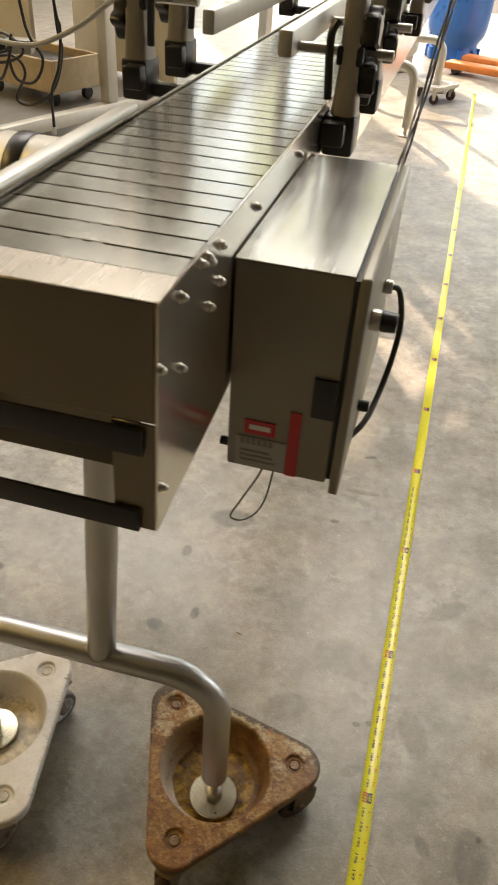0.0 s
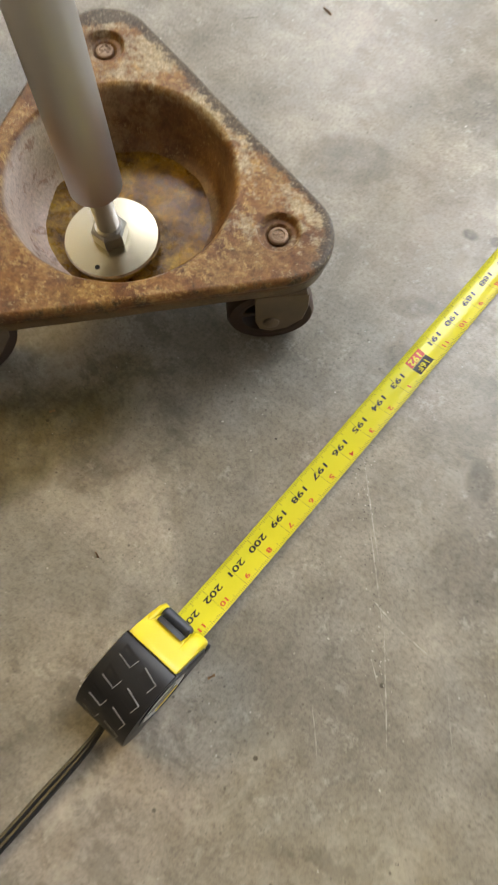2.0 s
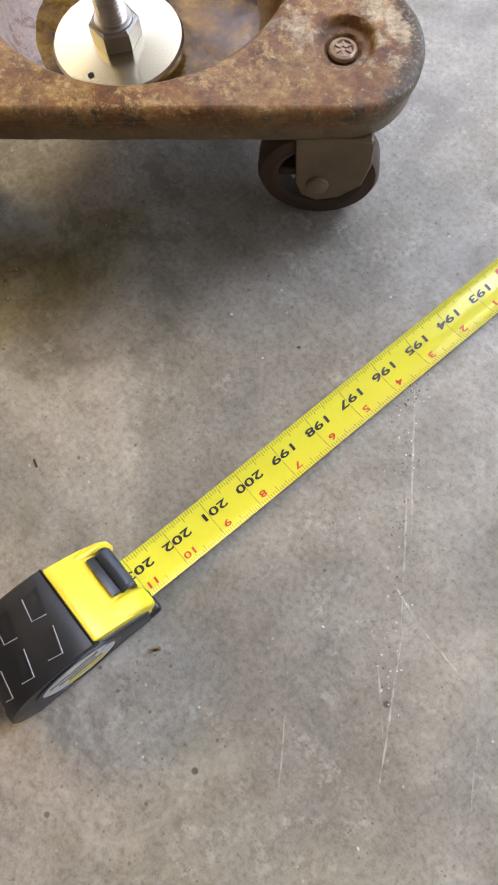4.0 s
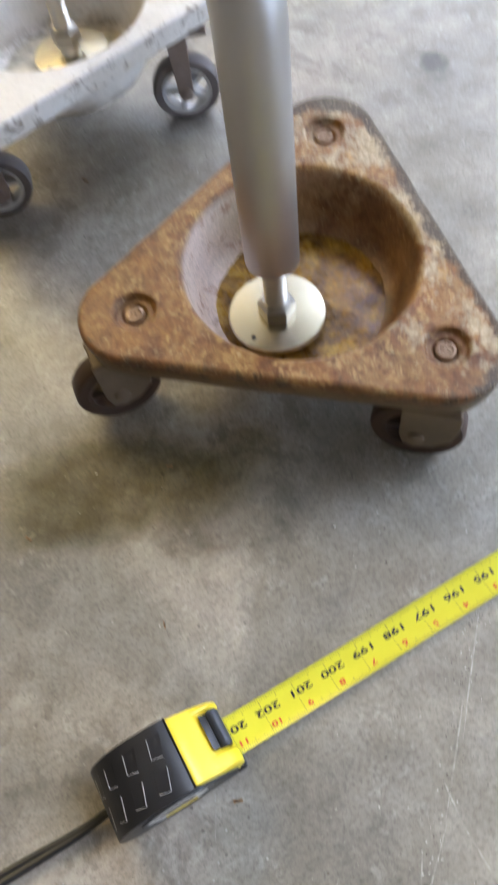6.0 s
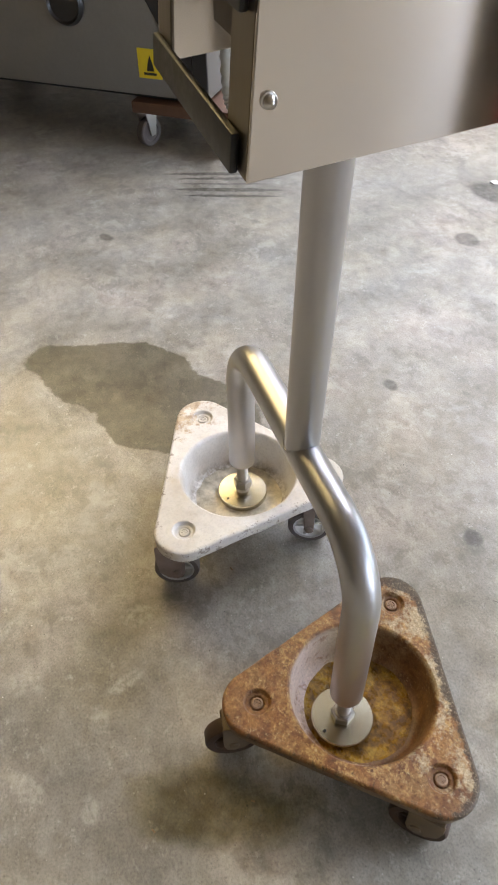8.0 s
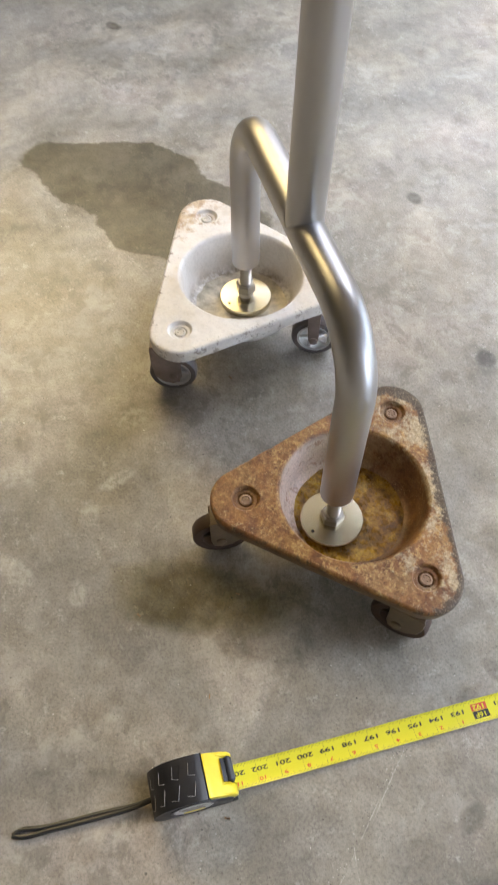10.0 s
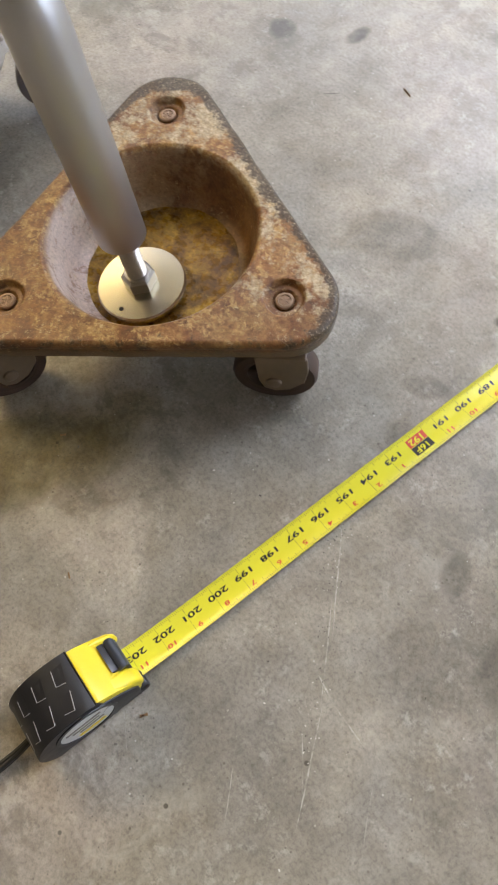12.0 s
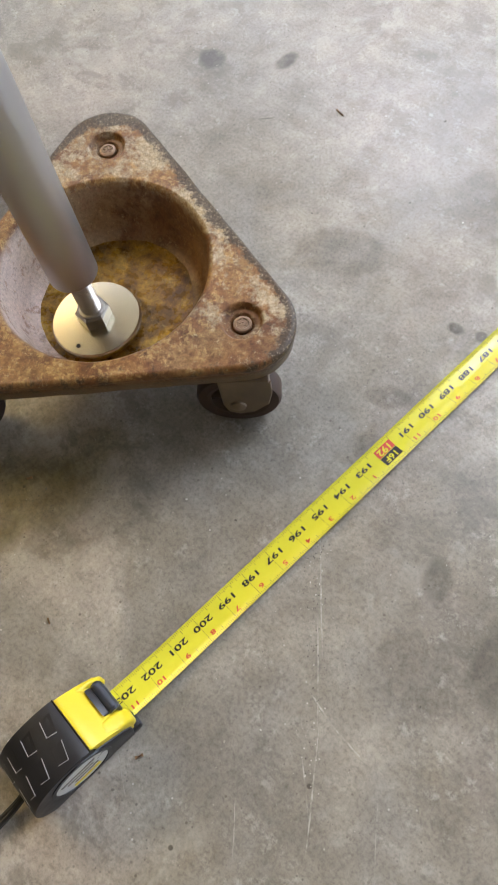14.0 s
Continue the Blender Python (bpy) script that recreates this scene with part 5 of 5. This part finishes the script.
part("round_knob", lathe([(0.058, 0), (0.06, 0.01), (0.052, 0.022), (0.046, 0.014), (0.02, 0.012)], 36, axis_matrix((0, -0.42, 0.385), (1, -0.42, 0.385)), False, True), M_PLASTIC, cabinet, "black round knob")
hose_pts = smooth_line([(-0.02, 0.05, 0.75), (0.02, 0.07, 0.45), (0.03, 0.075, 0.22), (0.04, 0.10, 0.16), (0.04, 0.135, 0.17), (0.03, 0.15, 0.26), (0.0, 0.14, 0.5), (-0.04, 0.1, 0.8)], 26)
radii = [0.0165 + 0.0022 * math.cos(i * 1.5) for i in range(len(hose_pts))]
part("ribbed_hose", sweep(hose_pts, 0.016, 12, True, radii), M_HOSE, cabinet, "pale grey ribbed hose")
part("thin_cable", sweep(smooth_line([(-0.02, 0.03, 0.9), (0.02, 0.11, 0.3), (0.02, 0.13, 0.16), (0.0, 0.17, 0.3), (-0.02, 0.16, 0.9)]), 0.004, 8), M_GREYCABLE, cabinet)


def wheel_caster(parent, x, y, r, top, turn, tyre_mat=None):
    c = new("caster")
    c.empty_display_size = 0.03
    c.parent = parent
    a = radians(turn)
    m = Matrix.Translation((x, y, r)) @ Matrix.Rotation(a, 4, "Z") @ Matrix.Rotation(radians(90), 4, "Y")
    part("wheel", lathe([(0.012, -0.012), (r * 0.62, -0.012), (r * 0.66, -0.014), (r - 0.003, -0.014), (r, -0.010), (r, 0.010), (r - 0.003, 0.014), (r * 0.66, 0.014), (r * 0.62, 0.012), (0.012, 0.012)], 28, m, True, True), tyre_mat or M_WHEELGREY, c)
    f = Matrix.Translation((x, y, 0)) @ Matrix.Rotation(a, 4, "Z")
    bm = bmesh.new()
    for s in (-1, 1):
        mid = bmesh.new()
        add_prism(mid, [(-r * 0.6, top), (r * 0.5, top), (r * 0.25, r * 0.8), (-r * 0.2, r * 0.8)], s * 0.019 - 0.0015, s * 0.019 + 0.0015)
        mid.transform(f)
        join(bm, mid)
    mid = box(-0.0205, 0.0205, -r * 0.6, r * 0.5, top - 0.003, top)
    mid.transform(f)
    join(bm, mid)
    part("fork", bm, M_BOLT, c)


wood = thing("wooden_dolly", "worn brown plywood dolly on four casters under the cabinet", "dolly", mach_m)
part("deck", box(-0.30, 0.02, -0.24, 0.11, 0.108, 0.142, 0.004, 2), M_WOOD, wood)
for x, y, t in ((-0.02, 0.062, 50), (-0.02, -0.21, 70), (-0.25, 0.062, 20), (-0.25, -0.21, 0)):
    wheel_caster(wood, x, y, 0.042, 0.108, t)
rear = thing("wooden_dolly", "worn brown plywood dolly on four casters under the cabinet", "dolly", mach_m @ pose(0, -0.95, 0))
part("deck", box(-0.55, 0.0, -0.42, 0.05, 0.108, 0.146, 0.004, 2), M_WOOD, rear)
for x, y, t in ((-0.05, -0.02, 30), (-0.05, -0.36, 75), (-0.48, -0.02, 20), (-0.48, -0.36, 0)):
    wheel_caster(rear, x, y, 0.042, 0.108, t)

# frame with a crate on its shelf and cables on the conveyor's far side
frame_m = pose(-1.781, 3.284, 0, 0, 0, -20)
frame_t = thing("steel_frame", "pale steel equipment frame with a cream back panel", "frame", frame_m)
for x in (0.0, -0.85):
    part("low_rail", box(x - 0.03, x + 0.03, -1.5, 1.4, 0.24, 0.30, 0.004, 2), M_FRAME, frame_t)
for y in (-1.2, 0.5, 1.2):
    part("cross_rail", box(-0.82, -0.03, y - 0.025, y + 0.025, 0.245, 0.262, 0.003, 1), M_FRAME, frame_t)
for x, y in ((0.0, 0.0), (-0.85, 0.0), (0.0, 1.37), (-0.85, 1.37), (-0.85, -1.47)):
    part("upright", box(x - 0.03, x + 0.03, y - 0.033, y + 0.033, 0.0 if y else 0.301, 1.75, 0.004, 2), M_FRAME, frame_t)
for x, y in ((0.0, -1.4), (-0.85, -1.4), (0.0, 1.3), (-0.85, 1.3)):
    part("foot", box(x - 0.025, x + 0.025, y - 0.025, y + 0.025, 0.0, 0.24, 0.003, 1), M_FRAME, frame_t)
for x in (0.0, -0.85):
    part("top_rail", box(x - 0.025, x + 0.025, -1.5, 1.4, 1.751, 1.8, 0.004, 2), M_FRAME, frame_t)
part("shelf", box(-0.82, -0.031, -1.2, 1.2, 0.2625, 0.270), M_CABINET, frame_t, "dark sheet-metal shelf")
part("back_panel", box(-0.81, -0.04, 0.55, 0.58, 0.30, 1.74, 0.004, 2), M_CREAM, frame_t, "cream sheet panel")
part("back_panel", box(-1.9, -0.89, 0.30, 0.33, 0.02, 1.74, 0.004, 2), M_CREAM, frame_t, "cream sheet panel")
crate = thing("crate", "pale brown open crate on small black casters", "crate", pose(-1.998, 3.119, 0, 0, 0, -19.3))
CB, CT = 0.34, 0.487
part("crate_side", box(-0.54, 0.0, 0.0, 0.016, CB, CT, 0.003, 1), M_CRATE, crate)
part("crate_side", box(-0.54, 0.0, 0.314, 0.33, CB, CT, 0.003, 1), M_CRATE, crate)
part("crate_end", box(-0.016, 0.0, 0.0162, 0.3138, CB, CT, 0.003, 1), M_CRATE, crate)
part("crate_end", box(-0.54, -0.524, 0.0162, 0.3138, CB, CT, 0.003, 1), M_CRATE, crate)
part("crate_bottom", box(-0.523, -0.017, 0.0165, 0.3135, CB + 0.001, CB + 0.012), M_CRATE, crate)
part("crate_load", box(-0.5, -0.03, 0.03, 0.3, CB + 0.012, CT - 0.035, 0.01, 2), M_PLASTIC, crate, "dark load inside the crate")
for x in (-0.48, -0.06):
    for y in (0.05, 0.28):
        part("crate_caster", rod((x - 0.014, y, 0.303), (x + 0.014, y, 0.303), 0.032, 18), M_PLASTIC, crate)
        part("caster_plate", box(x - 0.025, x + 0.025, y - 0.025, y + 0.025, 0.325, CB, 0.003, 1), M_CAST, crate)
def hang(line):
    inv = frame_m.inverted()
    return [inv @ Vector(p) for p in line]


for line in (
    [(-1.78, 2.3, 1.75), (-1.66, 2.3, 0.9), (-1.632, 2.3, 0.743), (-1.584, 2.3, 0.665), (-1.627, 2.3, 0.585), (-1.701, 2.3, 0.587), (-1.722, 2.3, 0.661), (-1.701, 2.3, 0.737)],
    [(-1.62, 2.4, 1.75), (-1.495, 2.25, 0.914), (-1.477, 2.25, 0.781), (-1.496, 2.25, 0.654), (-1.534, 2.25, 0.566), (-1.539, 2.25, 0.446)],
    [(-1.847, 2.4, 0.634), (-1.761, 2.4, 0.642), (-1.722, 2.4, 0.587), (-1.773, 2.4, 0.49), (-1.701, 2.4, 0.477), (-1.608, 2.4, 0.539), (-1.556, 2.4, 0.681), (-1.571, 2.4, 0.844), (-1.6, 2.45, 1.75)],
    [(-1.9, 2.35, 0.60), (-1.8, 2.33, 0.57), (-1.74, 2.3, 0.62), (-1.70, 2.3, 0.72), (-1.73, 2.3, 0.68), (-1.80, 2.3, 0.66)],
    [(-1.86, 2.3, 0.70), (-1.76, 2.32, 0.735), (-1.66, 2.3, 0.69), (-1.72, 2.3, 0.645), (-1.86, 2.34, 0.62)],
):
    part("cable", sweep(smooth_line(hang(line), 8), 0.0055, 8), M_CABLE, frame_t, "black tangled cable")
part("cable_tip", sweep(hang([(-1.539, 2.25, 0.446), (-1.541, 2.25, 0.418)]), 0.0075, 8), M_WHITE, frame_t, "white cable end")
part("grey_hose", sweep(smooth_line(hang([(-1.0, 2.1, 0.99), (-1.12, 2.15, 0.94), (-1.248, 2.2, 0.889), (-1.356, 2.2, 0.815), (-1.456, 2.2, 0.764), (-1.557, 2.2, 0.728), (-1.667, 2.2, 0.726), (-1.9, 2.25, 0.74)]), 8), 0.009, 8), M_GREYCABLE, frame_t, "pale grey hose")
for x, y in ((-1.80, 2.36), (-1.72, 2.38), (-1.87, 2.34)):
    part("junction_box", box(-0.05, 0.05, -0.03, 0.03, 0.0, 0.05, 0.008, 2, frame_m.inverted() @ pose(x, y, 0.66, 0, 0, 15)), M_PLASTIC if x < -1.75 else M_CAST, frame_t, "small dark fitting")

# far dollies, tube stand, barrel, bin, jack
def far_dolly(x, y, turn):
    t = thing("caster_dolly", "white cast dolly on casters under a tube leg", "dolly", pose(x, y, 0, 0, 0, turn), "far dollies")
    part("cast_body", dolly_body((0.137,) * 3, 0.042, 0.121, 0.088, 0.06, 0.0005, 72), M_WHITECAST, t, sharp=50)
    for k in range(3):
        a = 2 * math.pi * k / 3
        wheel_caster(t, 0.13 * math.cos(a), 0.13 * math.sin(a), 0.034, 0.1, 40 + 100 * k, M_WHEELRUST)
    return t


far_dolly(-0.25, 5.65, 30)
far_dolly(-0.88, 5.5, 80)
far = thing("tube_stand", "bent pale steel tube stand of another machine", "stand")
for y in (5.62, 4.55):
    zb = 0.10 if y > 5 else 0.05
    line = rounded([(-0.25 if y > 5 else -0.36, y, zb), (-0.25 if y > 5 else -0.36, y, 0.40), (-0.85, y, 0.40), (-0.85, y, zb)], 0.09, 10)
    part("bent_tube", sweep(line, 0.028, 20), M_FRAME, far)
    if y < 5:
        for x in (-0.36, -0.85):
            part("foot_pad", lathe([(0.045, 0), (0.045, 0.008), (0.012, 0.012), (0.012, 0.055)], 24, Matrix.Translation((x, y, 0)), True, True), M_BOLT, far)
    else:
        for x in (-0.25, -0.85):
            part("foot_pad", lathe([(0.042, 0.062), (0.042, 0.07), (0.012, 0.075), (0.012, 0.12)], 24, Matrix.Translation((x, y, 0)), True, True), M_BOLT, far)
    part("upright", rod((-0.56, y, 0.40), (-0.56, y, 1.1), 0.028, 20), M_FRAME, far)
part("top_beam", box(-0.62, -0.50, 4.4, 5.8, 1.1, 1.2, 0.004, 2), M_FRAME, far)
barrel = thing("barrel", "large bright blue plastic barrel with a ribbed foot", "barrel", pose(-0.22, 7.53, 0))
part("drum", lathe([(0.21, 0.0), (0.23, 0.015), (0.23, 0.07), (0.215, 0.1), (0.22, 0.14), (0.262, 0.20), (0.275, 0.26), (0.28, 0.36), (0.28, 0.44), (0.285, 0.8), (0.27, 0.98), (0.24, 1.02), (0.05, 1.03)], 48, None, True, True), M_BLUE, barrel)
for k in range(10):
    a = 2 * math.pi * k / 10
    part("foot_rib", box(0.2, 0.25, -0.022, 0.022, 0.0, 0.10, 0.008, 2, Matrix.Rotation(a, 4, "Z")), M_BLUE, barrel)
bin_t = thing("plastic_bin", "pale green plastic bin on the floor", "bin", pose(-0.72, 6.7, 0))
part("bin_body", lathe([(0.20, 0.12), (0.225, 0.15), (0.27, 0.75), (0.28, 0.76), (0.28, 0.78), (0.26, 0.78), (0.21, 0.17), (0.02, 0.16)], 40, None, True, True), M_BIN, bin_t)
part("bin_foot", lathe([(0.19, 0.0), (0.2, 0.01), (0.2, 0.12)], 40, None, True, True), M_FRAME, bin_t)
jack = thing("pallet_jack", "orange pallet jack lying low on the floor", "pallet jack", pose(0.31, 6.83, 0, 0, 0, -110))
for x in (-0.27, 0.12):
    part("fork_arm", box(x, x + 0.16, -0.5, 0.6, 0.04, 0.095, 0.012, 2), M_ORANGE, jack)
    part("roller", rod((x + 0.02, -0.4, 0.035), (x + 0.14, -0.4, 0.035), 0.035, 16), M_PLASTIC, jack)
part("bridge", box(-0.27, 0.28, 0.6, 0.78, 0.04, 0.28, 0.015, 2), M_ORANGE, jack)
part("steer_wheel", rod((-0.06, 0.70, 0.05), (0.06, 0.70, 0.05), 0.05, 16), M_PLASTIC, jack)
over = thing("filling_machine", "grey machine standing astride the far conveyor", "machine")
part("cabinet", box(-0.66, -0.19, 3.75, 4.05, 1.25, 1.75, 0.01, 2), M_CABINET, over)
for x in (-0.64, -0.21):
    part("leg", box(x - 0.02, x + 0.02, 3.86, 3.94, 0.968, 1.25, 0.004, 2), M_CAST, over)

# ---- crumbs on the floor ----
bm = bmesh.new()
rng = random.Random(4)
chips = [(-0.2, 0.06, 0.005), (-0.204, -0.062, 0.005), (-0.089, -0.001, 0.005), (0.036, -0.011, 0.006), (-0.536, 0.134, 0.006), (-0.3, 0.55, 0.012)]
for x, y, size in chips:
    m = Matrix.Translation((x, y, 0.0012)) @ Matrix.Rotation(rng.uniform(0, 6), 4, "Z")
    for k in range(2):
        add_box(bm, -size / 2, size / 2, -0.0005, 0.0005, -0.001, 0.0001, 0, 1, m @ Matrix.Rotation(rng.uniform(-0.8, 0.8), 4, "Z"))
tagged(part("floor_chips", bm, M_STRAW), "tiny straw-coloured chips on the concrete", "debris", kind="stuff")
bm = bmesh.new()
for k in range(1100):
    x, y = rng.uniform(-0.75, 0.4), rng.uniform(-0.22, 0.62)
    s = rng.uniform(0.0002, 0.0004) if k % 9 else rng.uniform(0.0005, 0.001)
    add_box(bm, -s, s, -s * 0.6, s * 0.6, 0, s, 0, 1, Matrix.Translation((x, y, 0.0)) @ Matrix.Rotation(rng.uniform(0, 6), 4, "Z"))
for k in range(150):
    t = rng.random()
    t = t ** 1.6
    x, y = 0.014 + 0.126 * t + rng.gauss(0, 0.005), 0.195 - 0.14 * t + rng.gauss(0, 0.005)
    s = rng.uniform(0.0002, 0.0006)
    add_box(bm, -s, s, -s * 0.7, s * 0.7, 0, s * 0.8, 0, 1, Matrix.Translation((x, y, 0.0)) @ Matrix.Rotation(rng.uniform(0, 6), 4, "Z"))
tagged(part("floor_grit", bm, M_GRIT), "scattered dark and pale grit on the concrete", "grit", kind="stuff")
tagged(part("paper_scrap", box(-1.595, -1.572, 1.225, 1.246, 0.0, 0.004, 0.001, 1), M_PAPER), "small white scrap lying on the floor", "scrap")
